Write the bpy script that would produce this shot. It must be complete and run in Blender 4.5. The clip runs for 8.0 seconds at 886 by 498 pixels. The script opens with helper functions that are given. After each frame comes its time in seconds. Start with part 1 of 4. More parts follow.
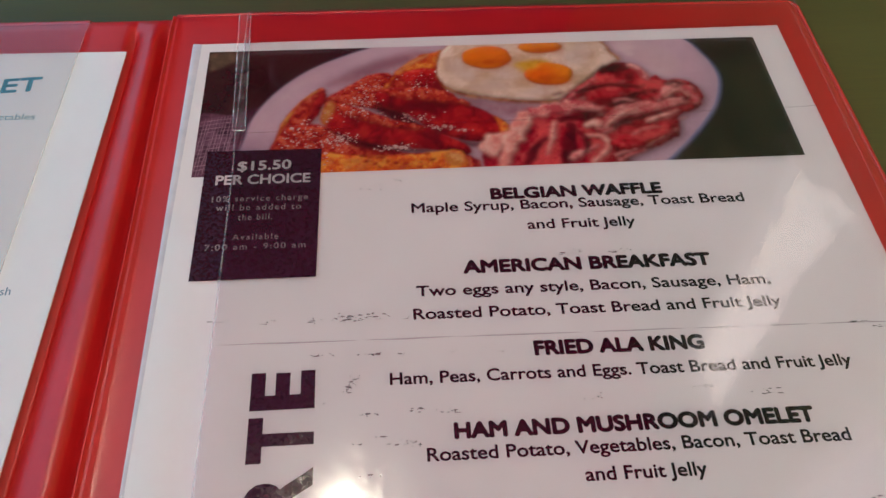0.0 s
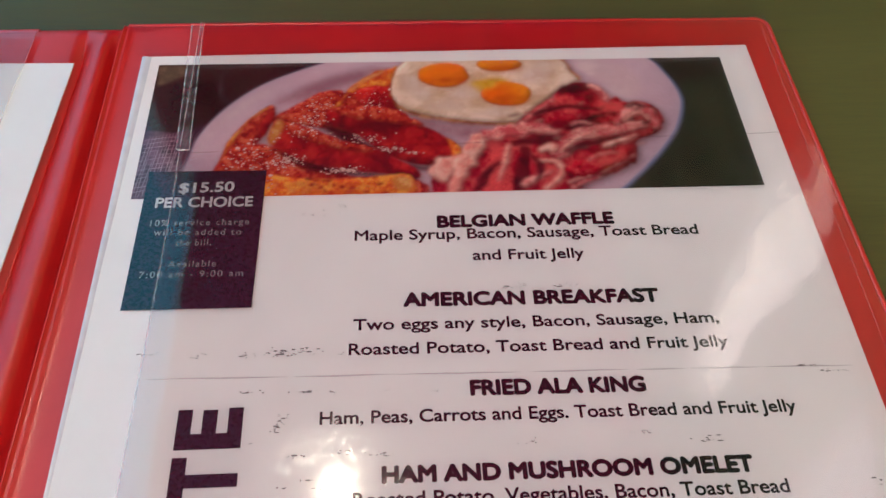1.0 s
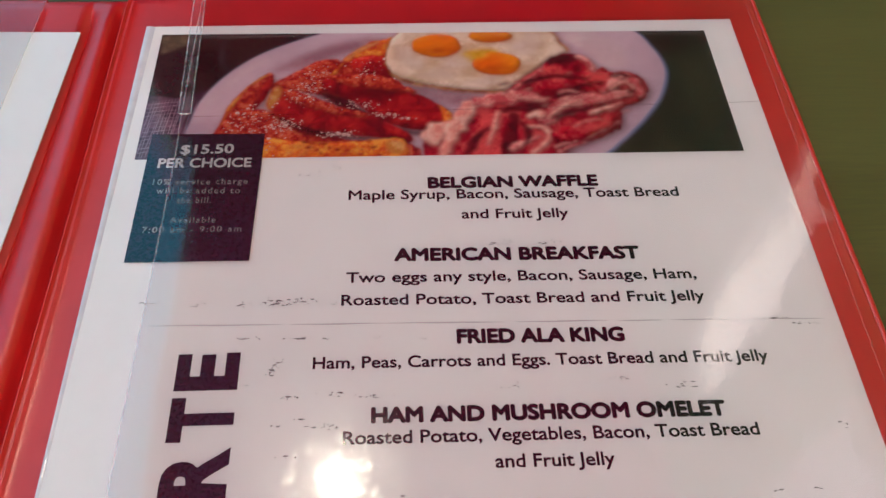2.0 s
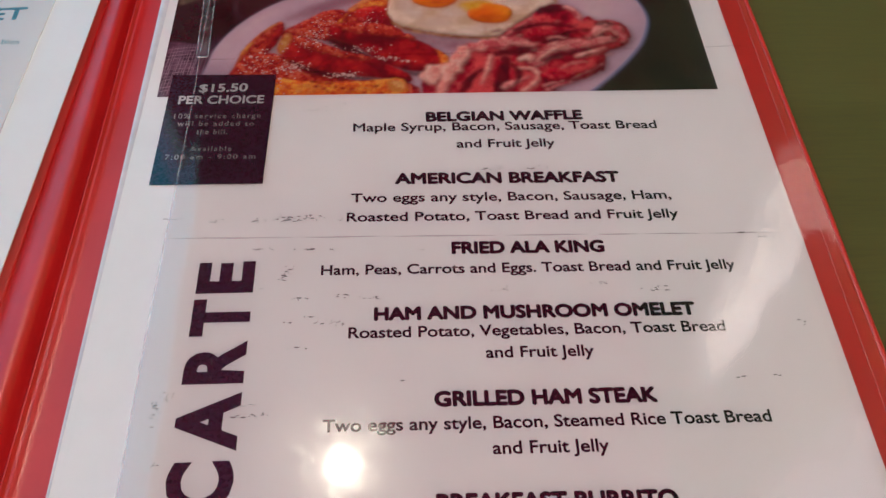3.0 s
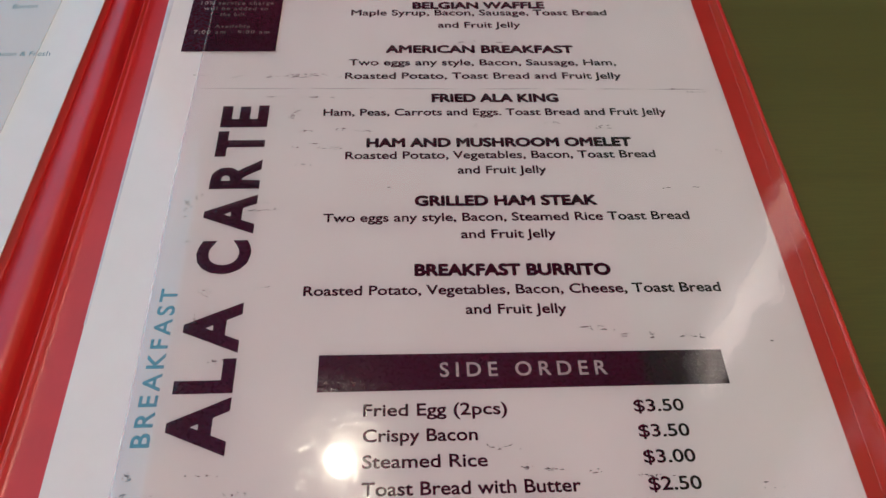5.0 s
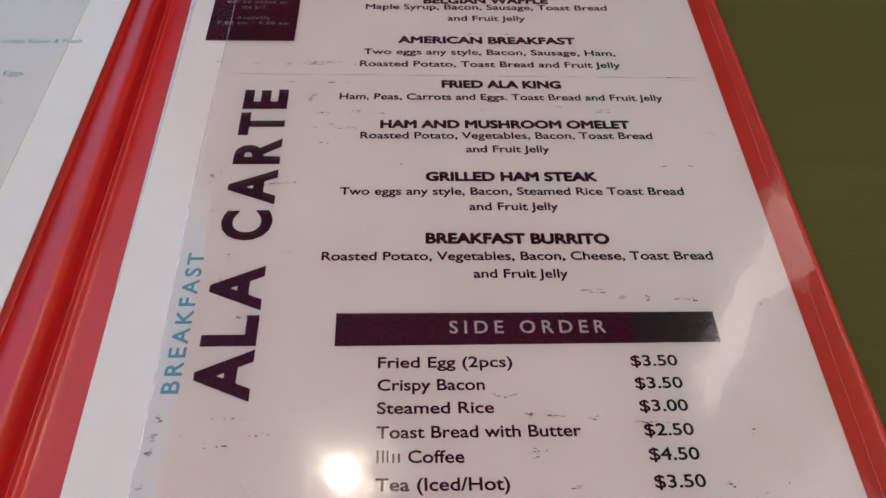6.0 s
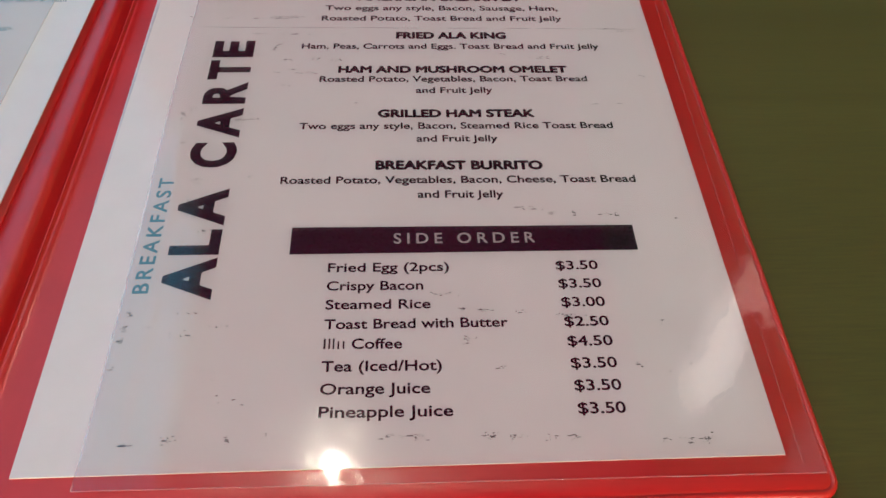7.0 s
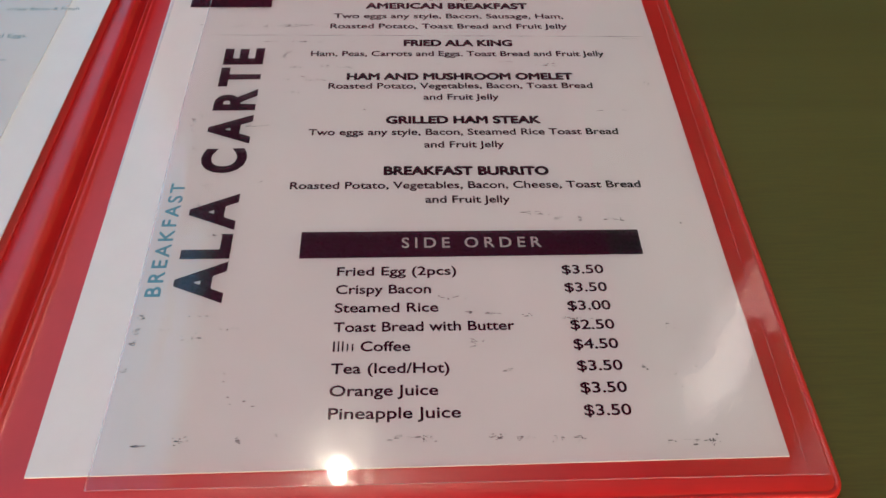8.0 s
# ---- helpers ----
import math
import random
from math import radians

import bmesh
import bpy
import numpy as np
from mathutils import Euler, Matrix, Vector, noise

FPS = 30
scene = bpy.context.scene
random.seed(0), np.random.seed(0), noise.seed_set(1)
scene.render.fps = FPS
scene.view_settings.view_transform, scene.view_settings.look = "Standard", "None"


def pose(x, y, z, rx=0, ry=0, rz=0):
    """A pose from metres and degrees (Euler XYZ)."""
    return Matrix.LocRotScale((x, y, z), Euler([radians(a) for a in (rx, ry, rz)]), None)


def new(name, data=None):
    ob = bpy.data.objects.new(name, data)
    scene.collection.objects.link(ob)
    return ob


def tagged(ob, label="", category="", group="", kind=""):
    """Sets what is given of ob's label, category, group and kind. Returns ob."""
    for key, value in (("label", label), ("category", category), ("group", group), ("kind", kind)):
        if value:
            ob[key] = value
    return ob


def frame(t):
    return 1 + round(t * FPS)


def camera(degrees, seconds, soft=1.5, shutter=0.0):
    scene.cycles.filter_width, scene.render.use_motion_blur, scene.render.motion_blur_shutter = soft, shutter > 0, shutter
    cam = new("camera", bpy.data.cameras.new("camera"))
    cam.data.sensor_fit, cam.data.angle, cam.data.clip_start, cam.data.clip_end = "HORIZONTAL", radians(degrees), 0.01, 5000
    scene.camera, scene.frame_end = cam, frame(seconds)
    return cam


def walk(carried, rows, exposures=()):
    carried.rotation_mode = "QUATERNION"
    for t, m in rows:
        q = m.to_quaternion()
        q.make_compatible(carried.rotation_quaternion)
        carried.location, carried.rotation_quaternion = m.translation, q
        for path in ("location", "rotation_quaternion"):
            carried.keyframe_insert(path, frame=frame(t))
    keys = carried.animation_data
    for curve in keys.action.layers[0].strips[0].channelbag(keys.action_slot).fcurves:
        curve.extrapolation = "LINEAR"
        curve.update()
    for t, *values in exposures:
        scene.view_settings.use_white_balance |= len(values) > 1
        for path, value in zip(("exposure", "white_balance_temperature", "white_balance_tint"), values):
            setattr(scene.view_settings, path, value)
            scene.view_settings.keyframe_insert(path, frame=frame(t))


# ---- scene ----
cam = camera(56.0, 8.0, soft=1.5)
walk(cam, [
    (0.0, pose(0.0689, 0.0847, 0.2031, 36.67, -1.19, -3.91)),
    (0.5, pose(0.0834, 0.1001, 0.2057, 35.88, -1.37, -3.51)),
    (1.0, pose(0.0882, 0.0997, 0.2071, 35.24, -1.51, -2.88)),
    (2.5, pose(0.0922, 0.0682, 0.2112, 35.08, -1.41, -2.40)),
    (3.0, pose(0.0926, 0.0492, 0.2136, 35.23, -1.18, -2.37)),
    (3.5, pose(0.0949, 0.0240, 0.2135, 35.64, -0.97, -2.37)),
    (4.0, pose(0.0974, -0.0009, 0.2111, 35.94, -1.00, -2.22)),
    (4.5, pose(0.0979, -0.0242, 0.2141, 36.63, -1.12, -2.24)),
    (6.0, pose(0.0932, -0.0597, 0.2191, 38.92, -1.45, -1.70)),
    (6.5, pose(0.0993, -0.0887, 0.2227, 39.33, -1.40, -1.81)),
    (7.0, pose(0.1102, -0.1024, 0.2217, 39.67, -1.25, -2.09)),
    (7.5, pose(0.1104, -0.1040, 0.2214, 40.06, -1.07, -2.06)),
    (8.0, pose(0.1092, -0.1055, 0.2239, 40.16, -1.01, -1.84)),
], exposures=[(0.0, -0.88), (0.5, -0.71), (1.0, -0.62), (2.5, -0.72), (3.5, -0.82), (4.5, -0.94), (6.0, -0.96), (8.0, -0.96)])

# ---- light: tinted window beside the table, an added unseen window behind the diner, a pendant bulb ----
MM = 0.001
TOP = 0.0045          # height of the printed sheets above the table top
CEIL, FLOOR = 2.95, -0.75
WEST, EAST, SOUTH, NORTH = -0.85, 1.1, -2.2, 3.8

world = bpy.data.worlds.new("world")
scene.world = world
world.use_nodes = True
wn = world.node_tree.nodes
sky = wn.new("ShaderNodeTexSky")
sky.sky_type, sky.sun_disc = "NISHITA", False
sky.sun_elevation, sky.sun_rotation = radians(40), radians(200)
world.node_tree.links.new(sky.outputs[0], wn["Background"].inputs[0])
wn["Background"].inputs[1].default_value = 0.1


def area(name, m, w, h, power, color):
    data = bpy.data.lights.new(name, "AREA")
    data.shape, data.size, data.size_y, data.energy, data.color = "RECTANGLE", w, h, power, color
    ob = new(name, data)
    ob.matrix_world = m
    return ob


area("daylight_west", pose(WEST - 0.06, 1.05, 1.54, 0, -90, 0), 2.68, 2.9, 52, (0.07, 0.64, 0.96))
# added main light from behind; its low opening also lifts the ceiling
area("added_key_south", pose(0.15, SOUTH - 0.06, 0.175, 90, 0, 0), 1.7, 1.65, 190, (1.0, 0.965, 0.735))
area("daylight_east", pose(EAST + 0.06, 1.365, 1.87, 0, 90, 0), 1.14, 0.27, 5.0, (1.0, 0.91, 0.80))
area("daylight_east", pose(EAST + 0.06, 0.70, 1.85, 0, 90, 0), 0.7, 0.3, 1.1, (1.0, 0.90, 0.92))


# ---- materials ----
def nodes_of(name):
    m = bpy.data.materials.new(name)
    m.use_nodes = True
    t = m.node_tree
    return m, t, t.nodes["Principled BSDF"]


def add(t, kind, **inputs):
    n = t.nodes.new(kind)
    for k, v in inputs.items():
        n.inputs[k.replace("_", " ")].default_value = v
    return n


def coords(t, scale=(1, 1, 1), rot=(0, 0, 0)):
    g = add(t, "ShaderNodeNewGeometry")
    mp = add(t, "ShaderNodeMapping", Scale=scale, Rotation=rot)
    t.links.new(g.outputs["Position"], mp.inputs["Vector"])
    return mp.outputs[0]


def ramp(t, fac, stops):
    r = add(t, "ShaderNodeValToRGB")
    els = r.color_ramp.elements
    while len(els) < len(stops):
        els.new(0.5)
    for e, (p, c) in zip(els, stops):
        e.position, e.color = p, (*c, 1)
    t.links.new(fac, r.inputs[0])
    return r.outputs[0]


def noise_tex(t, vec, scale, detail=4, rough=0.6, distortion=0.0):
    n = add(t, "ShaderNodeTexNoise", Scale=scale, Detail=detail, Roughness=rough, Distortion=distortion)
    t.links.new(vec, n.inputs["Vector"])
    return n.outputs["Fac"]


def bump(t, b, height, strength, distance):
    n = add(t, "ShaderNodeBump", Strength=strength, Distance=distance)
    t.links.new(height, n.inputs["Height"])
    t.links.new(n.outputs[0], b.inputs["Normal"])


def ink(name, low, high, scale=300, detail=5, rough=0.5, spread=0.12, stretch=(1, 1, 1), mid=None, coat=1.0):
    """Printed colour that wanders between two tones."""
    m, t, b = nodes_of(name)
    f = noise_tex(t, coords(t, stretch), scale, detail)
    stops = [(0.5 - spread, low), (0.5 + spread, high)]
    if mid:
        stops.insert(1, (0.5, mid))
    t.links.new(ramp(t, f, stops), b.inputs["Base Color"])
    b.inputs["Roughness"].default_value = rough
    b.inputs["Specular IOR Level"].default_value = 0.1
    # a laminated print has a thin clear skin
    b.inputs["Coat Weight"].default_value, b.inputs["Coat Roughness"].default_value, b.inputs["Coat IOR"].default_value = coat, 0.05, 1.55
    if coat:
        dimple = add(t, "ShaderNodeBump", Strength=1.0, Distance=0.000006)
        t.links.new(noise_tex(t, coords(t), 380, 5, 0.6), dimple.inputs["Height"])
        t.links.new(dimple.outputs[0], b.inputs["Coat Normal"])
    return m


def vinyl(name, low, high, rough=0.38):
    m, t, b = nodes_of(name)
    v = coords(t)
    t.links.new(ramp(t, noise_tex(t, v, 35, 6), [(0.35, low), (0.65, high)]), b.inputs["Base Color"])
    t.links.new(ramp(t, noise_tex(t, v, 90, 3), [(0.3, (rough - 0.04,) * 3), (0.7, (rough + 0.06,) * 3)]), b.inputs["Roughness"])
    bump(t, b, noise_tex(t, v, 1300, 2, 0.5), 0.05, 0.0001)
    b.inputs["Specular IOR Level"].default_value = 0.75
    return m


def film_material(name, rough_main, haze, tint=(0.864, 0.790, 0.818)):
    """Clear plastic: see-through, with a mirror gloss from both faces and scuffed patches that scatter."""
    m = bpy.data.materials.new(name)
    m.use_nodes = True
    t = m.node_tree
    t.nodes.clear()
    v = coords(t)
    clear = add(t, "ShaderNodeBsdfTransparent", Color=(*tint, 1))
    gloss = add(t, "ShaderNodeBsdfGlossy", Roughness=rough_main)
    scuff = add(t, "ShaderNodeBsdfGlossy", Roughness=0.17)
    gloss.distribution = scuff.distribution = "BECKMANN"
    ripple = add(t, "ShaderNodeBump", Strength=1.0, Distance=0.00001)
    t.links.new(noise_tex(t, v, 420, 5, 0.6), ripple.inputs["Height"])
    t.links.new(ripple.outputs[0], gloss.inputs["Normal"])
    both = add(t, "ShaderNodeMixShader")
    patches = ramp(t, noise_tex(t, v, 70, 5, 0.7), [(0.38, (0.2,) * 3), (0.60, (1.0,) * 3)])
    grains = ramp(t, noise_tex(t, v, 520, 6, 0.75), [(0.48, (haze * 0.10,) * 3), (0.60, (min(1, haze * 2.2),) * 3)])
    worn = add(t, "ShaderNodeMath")
    worn.operation = "MULTIPLY"
    t.links.new(patches, worn.inputs[0])
    t.links.new(grains, worn.inputs[1])
    t.links.new(worn.outputs[0], both.inputs[0])
    t.links.new(gloss.outputs[0], both.inputs[1])
    t.links.new(scuff.outputs[0], both.inputs[2])
    fr = add(t, "ShaderNodeFresnel", IOR=1.5)
    twice = add(t, "ShaderNodeMath")
    twice.operation = "MULTIPLY"
    twice.inputs[1].default_value = 1.3
    t.links.new(fr.outputs[0], twice.inputs[0])
    out = add(t, "ShaderNodeMixShader")
    t.links.new(twice.outputs[0], out.inputs[0])
    t.links.new(clear.outputs[0], out.inputs[1])
    t.links.new(both.outputs[0], out.inputs[2])
    end = add(t, "ShaderNodeOutputMaterial")
    t.links.new(out.outputs[0], end.inputs[0])
    return m


def wood(name, tones, along=(9, 150, 150)):
    m, t, b = nodes_of(name)
    v = coords(t, along)
    fine = noise_tex(t, v, 6, 7, 0.62, 0.6)
    broad = noise_tex(t, coords(t, (0.7, 7, 7)), 2.2, 4, 0.55, 1.2)
    mixed = add(t, "ShaderNodeMath")
    mixed.operation = "ADD"
    half = add(t, "ShaderNodeMath")
    half.operation = "MULTIPLY"
    half.inputs[1].default_value = 0.5
    t.links.new(broad, half.inputs[0])
    third = add(t, "ShaderNodeMath")
    third.operation = "MULTIPLY"
    third.inputs[1].default_value = 0.5
    t.links.new(fine, third.inputs[0])
    t.links.new(half.outputs[0], mixed.inputs[0])
    t.links.new(third.outputs[0], mixed.inputs[1])
    t.links.new(ramp(t, mixed.outputs[0], [(0.32, tones[0]), (0.5, tones[1]), (0.68, tones[2])]), b.inputs["Base Color"])
    t.links.new(ramp(t, fine, [(0.3, (0.48,) * 3), (0.7, (0.64,) * 3)]), b.inputs["Roughness"])
    bump(t, b, fine, 0.08, 0.0005)
    return m


def paint(name, low, high, rough=0.8, scale=3):
    m = ink(name, low, high, scale, 6, rough, 0.2, coat=0.0)
    return m


def glow(name, color, strength):
    m, t, b = nodes_of(name)
    b.inputs["Base Color"].default_value = (*color, 1)
    b.inputs["Emission Color"].default_value = (*color, 1)
    b.inputs["Emission Strength"].default_value = strength
    return m


RED = vinyl("red_vinyl", (0.52, 0.005, 0.006), (0.60, 0.009, 0.010), 0.37)
RED_THREAD = ink("red_thread", (0.20, 0.006, 0.006), (0.36, 0.010, 0.008), 2000, coat=0.0)
PAPER = ink("paper_white", (0.80, 0.785, 0.775), (0.84, 0.83, 0.82), 60, 6, 0.65, 0.25)
FILM = film_material("clear_film", 0.022, 0.5)
FILM_CREASE = film_material("creased_film", 0.1, 0.2, (0.80, 0.77, 0.79))


def weld_material(name, low, high):
    """Whitened plastic along a weld: cloudy, with bright glints."""
    m, t, b = nodes_of(name)
    b.inputs["Base Color"].default_value = (0.85, 0.86, 0.88, 1)
    b.inputs["Roughness"].default_value = 0.12
    b.inputs["Specular IOR Level"].default_value = 0.9
    clear = add(t, "ShaderNodeBsdfTransparent", Color=(0.97, 0.97, 0.98, 1))
    mix = add(t, "ShaderNodeMixShader")
    t.links.new(ramp(t, noise_tex(t, coords(t), 420, 5), [(0.35, (low,) * 3), (0.72, (high,) * 3)]), mix.inputs[0])
    t.links.new(clear.outputs[0], mix.inputs[1])
    t.links.new(b.outputs[0], mix.inputs[2])
    t.links.new(mix.outputs[0], t.nodes["Material Output"].inputs[0])
    return m


FILM_EDGE = weld_material("whitened_weld", 0.05, 0.28)
RAIL = weld_material("moulded_rail", 0.04, 0.40)
FILM_RIB = weld_material("ribbed_film", 0.0, 0.11)
TABLE = wood("green_stained_wood", ((0.050, 0.054, 0.008), (0.072, 0.078, 0.013), (0.098, 0.102, 0.022)))
BLACK = ink("black_ink", (0.004, 0.0015, 0.003), (0.008, 0.003, 0.006), 500)
SPECKLED = ink("speckled_ink", (0.002, 0.0012, 0.002), (0.030, 0.012, 0.030), 1100, 3, 0.5, 0.1)
TEAL = ink("teal_ink", (0.10, 0.29, 0.38), (0.16, 0.36, 0.45), 700)
DEEP_TEAL = ink("deep_teal_ink", (0.04, 0.16, 0.22), (0.07, 0.21, 0.28), 700)
REVERSED = ink("unprinted_letters", (0.46, 0.43, 0.43), (0.66, 0.63, 0.62), 900)
REVERSED_DIM = ink("thin_unprinted_letters", (0.14, 0.12, 0.12), (0.34, 0.31, 0.31), 1400)
TONER = ink("toner_specks", (0.04, 0.035, 0.04), (0.26, 0.24, 0.25), 1500, coat=0.0)


# ---- building helpers ----
def mesh_from(bm, name):
    me = bpy.data.meshes.new(name)
    bm.to_mesh(me)
    bm.free()
    return me


def part(name, bm, material, parent=None, label="", smooth=False):
    me = mesh_from(bm, name)
    me.materials.append(material)
    if smooth:
        for p in me.polygons:
            p.use_smooth = True
    ob = new(name, me)
    ob.parent = parent
    if label:
        tagged(ob, label)
    return ob


def thing(name, label, category, group="", kind="", at=(0, 0, 0)):
    ob = new(name)
    ob.empty_display_size = 0.02
    ob.location = at
    return tagged(ob, label, category, group, kind)


def box(bm, x0, x1, y0, y1, z0, z1, bevel=0.0):
    r = bmesh.ops.create_cube(bm, size=1, matrix=Matrix.Translation(((x0 + x1) / 2, (y0 + y1) / 2, (z0 + z1) / 2)) @ Matrix.Diagonal((x1 - x0, y1 - y0, z1 - z0, 1)))
    if bevel:
        edges = list({e for v in r["verts"] for e in v.link_edges})
        bmesh.ops.bevel(bm, geom=edges, offset=bevel, segments=2, profile=0.5, affect="EDGES")
    return bm


def wall_with_opening(name, axis, at0, at1, span, zs, holes, material):
    """A thick wall across x or y, with rectangular openings (a0, a1, z0, z1) through it."""
    bm = bmesh.new()
    a0, a1 = span
    z0, z1 = zs
    pieces, last = [], a0
    for h0, h1, g0, g1 in holes:
        pieces += [(last, h0, z0, z1), (h0, h1, z0, g0), (h0, h1, g1, z1)]
        last = h1
    pieces.append((last, a1, z0, z1))
    for p0, p1, q0, q1 in pieces:
        if axis == "x":
            box(bm, at0, at1, p0, p1, q0, q1)
        else:
            box(bm, p0, p1, at0, at1, q0, q1)
    ob = part(name, bm, material)
    return tagged(ob, "plain painted restaurant wall", "wall", kind="structure")


# ---- the room ----
CEIL_PAINT = paint("ceiling_crimson", (0.68, 0.018, 0.14), (0.76, 0.026, 0.18))
CRIMSON_WALL = paint("wall_crimson", (0.68, 0.018, 0.14), (0.76, 0.026, 0.18))
OLIVE_WALL = paint("wall_olive", (0.26, 0.28, 0.13), (0.32, 0.34, 0.17))
CREAM_WALL = paint("wall_cream", (0.62, 0.56, 0.50), (0.68, 0.62, 0.56))
TILE = paint("floor_beige", (0.46, 0.38, 0.32), (0.56, 0.47, 0.40), 0.5, 6)
WHITE_FRAME = paint("frame_white", (0.72, 0.72, 0.70), (0.80, 0.80, 0.78), 0.5, 20)

bm = box(bmesh.new(), WEST - 0.12, EAST + 0.12, SOUTH - 0.12, NORTH + 0.12, FLOOR - 0.1, FLOOR)
tagged(part("floor", bm, TILE), "plain beige restaurant floor", "floor", kind="structure")
bm = box(bmesh.new(), WEST - 0.12, EAST + 0.12, SOUTH - 0.12, NORTH + 0.12, CEIL, CEIL + 0.1)
tagged(part("ceiling", bm, CEIL_PAINT), "plain crimson painted restaurant ceiling", "ceiling", kind="structure")
wall_with_opening("wall_west", "x", WEST - 0.12, WEST, (SOUTH, NORTH), (FLOOR, CEIL), [(-0.4, 2.5, 0.2, 2.88)], CRIMSON_WALL)
wall_with_opening("wall_east", "x", EAST, EAST + 0.12, (SOUTH, NORTH), (FLOOR, CEIL), [(0.55, 0.85, 1.5, 2.2), (1.225, 1.505, 1.3, 2.44)], OLIVE_WALL)
# south opening is assumed, sized to let the added light through
wall_with_opening("wall_south", "y", SOUTH - 0.12, SOUTH, (WEST, EAST), (FLOOR, CEIL), [(-0.7, 1.0, -0.65, 1.0)], CREAM_WALL)
wall_with_opening("wall_north", "y", NORTH, NORTH + 0.12, (WEST, EAST), (FLOOR, CEIL), [], CRIMSON_WALL)


def window(name, axis, at, a0, a1, z0, z1, bars):
    w = thing(name, "white framed window in a restaurant wall", "window", kind="structure")
    s = 0.02
    cells = [(a0, a0 + s, z0, z1), (a1 - s, a1, z0, z1), (a0 + s, a1 - s, z0, z0 + s), (a0 + s, a1 - s, z1 - s, z1)]
    cells += [(a0 + (a1 - a0) * k / (bars + 1) - s / 2, a0 + (a1 - a0) * k / (bars + 1) + s / 2, z0 + s, z1 - s) for k in range(1, bars + 1)]
    for p0, p1, q0, q1 in cells:
        b = bmesh.new()
        if axis == "x":
            box(b, at - 0.02, at + 0.02, p0, p1, q0, q1)
        else:
            box(b, p0, p1, at - 0.02, at + 0.02, q0, q1)
        part("window_frame", b, WHITE_FRAME, w)


window("window_2", "x", WEST - 0.03, -0.4, 2.5, 0.2, 2.88, 0)
window("window_3", "x", EAST + 0.03, 0.55, 0.85, 1.5, 2.2, 0)
window("window_4", "x", EAST + 0.03, 1.225, 1.505, 1.3, 2.44, 0)
# frame for the assumed south opening, never in view
window("assumed_window_1", "y", SOUTH - 0.03, -0.7, 1.0, -0.65, 1.0, 1)

# pendant lamp whose bulb mirrors in the sleeve
lamp = thing("pendant_lamp", "round white glass pendant bulb on a thin cord", "lamp", at=(-0.06, 0.70, CEIL))
b = bmesh.new()
bmesh.ops.create_uvsphere(b, u_segments=24, v_segments=14, radius=0.0104, matrix=Matrix.Translation((0, 0, 1.5 - CEIL)) @ Matrix.Diagonal((1, 1.2, 1.5, 1)))
part("bulb", b, glow("bulb_glow", (1.0, 0.93, 0.72), 6400), lamp, "glowing warm white bulb", True)
b = bmesh.new()
bmesh.ops.create_cone(b, cap_ends=True, segments=16, radius1=0.02, radius2=0.012, depth=0.088, matrix=Matrix.Translation((0, 0, 1.556 - CEIL)))
part("socket", b, BLACK, lamp, "black lamp socket")
b = bmesh.new()
bmesh.ops.create_cone(b, cap_ends=True, segments=8, radius1=0.003, radius2=0.003, depth=CEIL - 1.6, matrix=Matrix.Translation((0, 0, (1.6 - CEIL) / 2)))
part("cord", b, BLACK, lamp)

# ---- the table ----
table = thing("dining_table", "green stained wooden table with fine straight grain", "table", at=(0.1, 0.15, FLOOR))
b = bmesh.new()
box(b, -0.60, 0.60, -0.38, 0.42, 0.72, 0.75, 0.004)
part("tabletop", b, TABLE, table, "green stained wood tabletop")
for sx in (-0.53, 0.53):
    for sy in (-0.31, 0.35):
        b = bmesh.new()
        box(b, sx - 0.03, sx + 0.03, sy - 0.03, sy + 0.03, 0, 0.72, 0.003)
        part("leg", b, TABLE, table)


# ---- the menu folder ----
def rounded_loop(x0, x1, y0, y1, left, right, n=6):
    """A rectangle whose corners are rounded by one radius on its left and one on its right."""
    pts = []
    for cx, cy, a, r in ((x1 - right, y1 - right, 0, right), (x0 + left, y1 - left, 90, left), (x0 + left, y0 + left, 180, left), (x1 - right, y0 + right, 270, right)):
        for k in range(n + 1):
            w = radians(a + 90 * k / n)
            pts.append((cx + r * math.cos(w), cy + r * math.sin(w)))
    return pts


def spine_x(y):
    """Where the ridge of the spine runs, in mm, at y mm: it bows towards the foot."""
    s = (345 - y) / 345
    return -9.2 - 5.0 * s * s


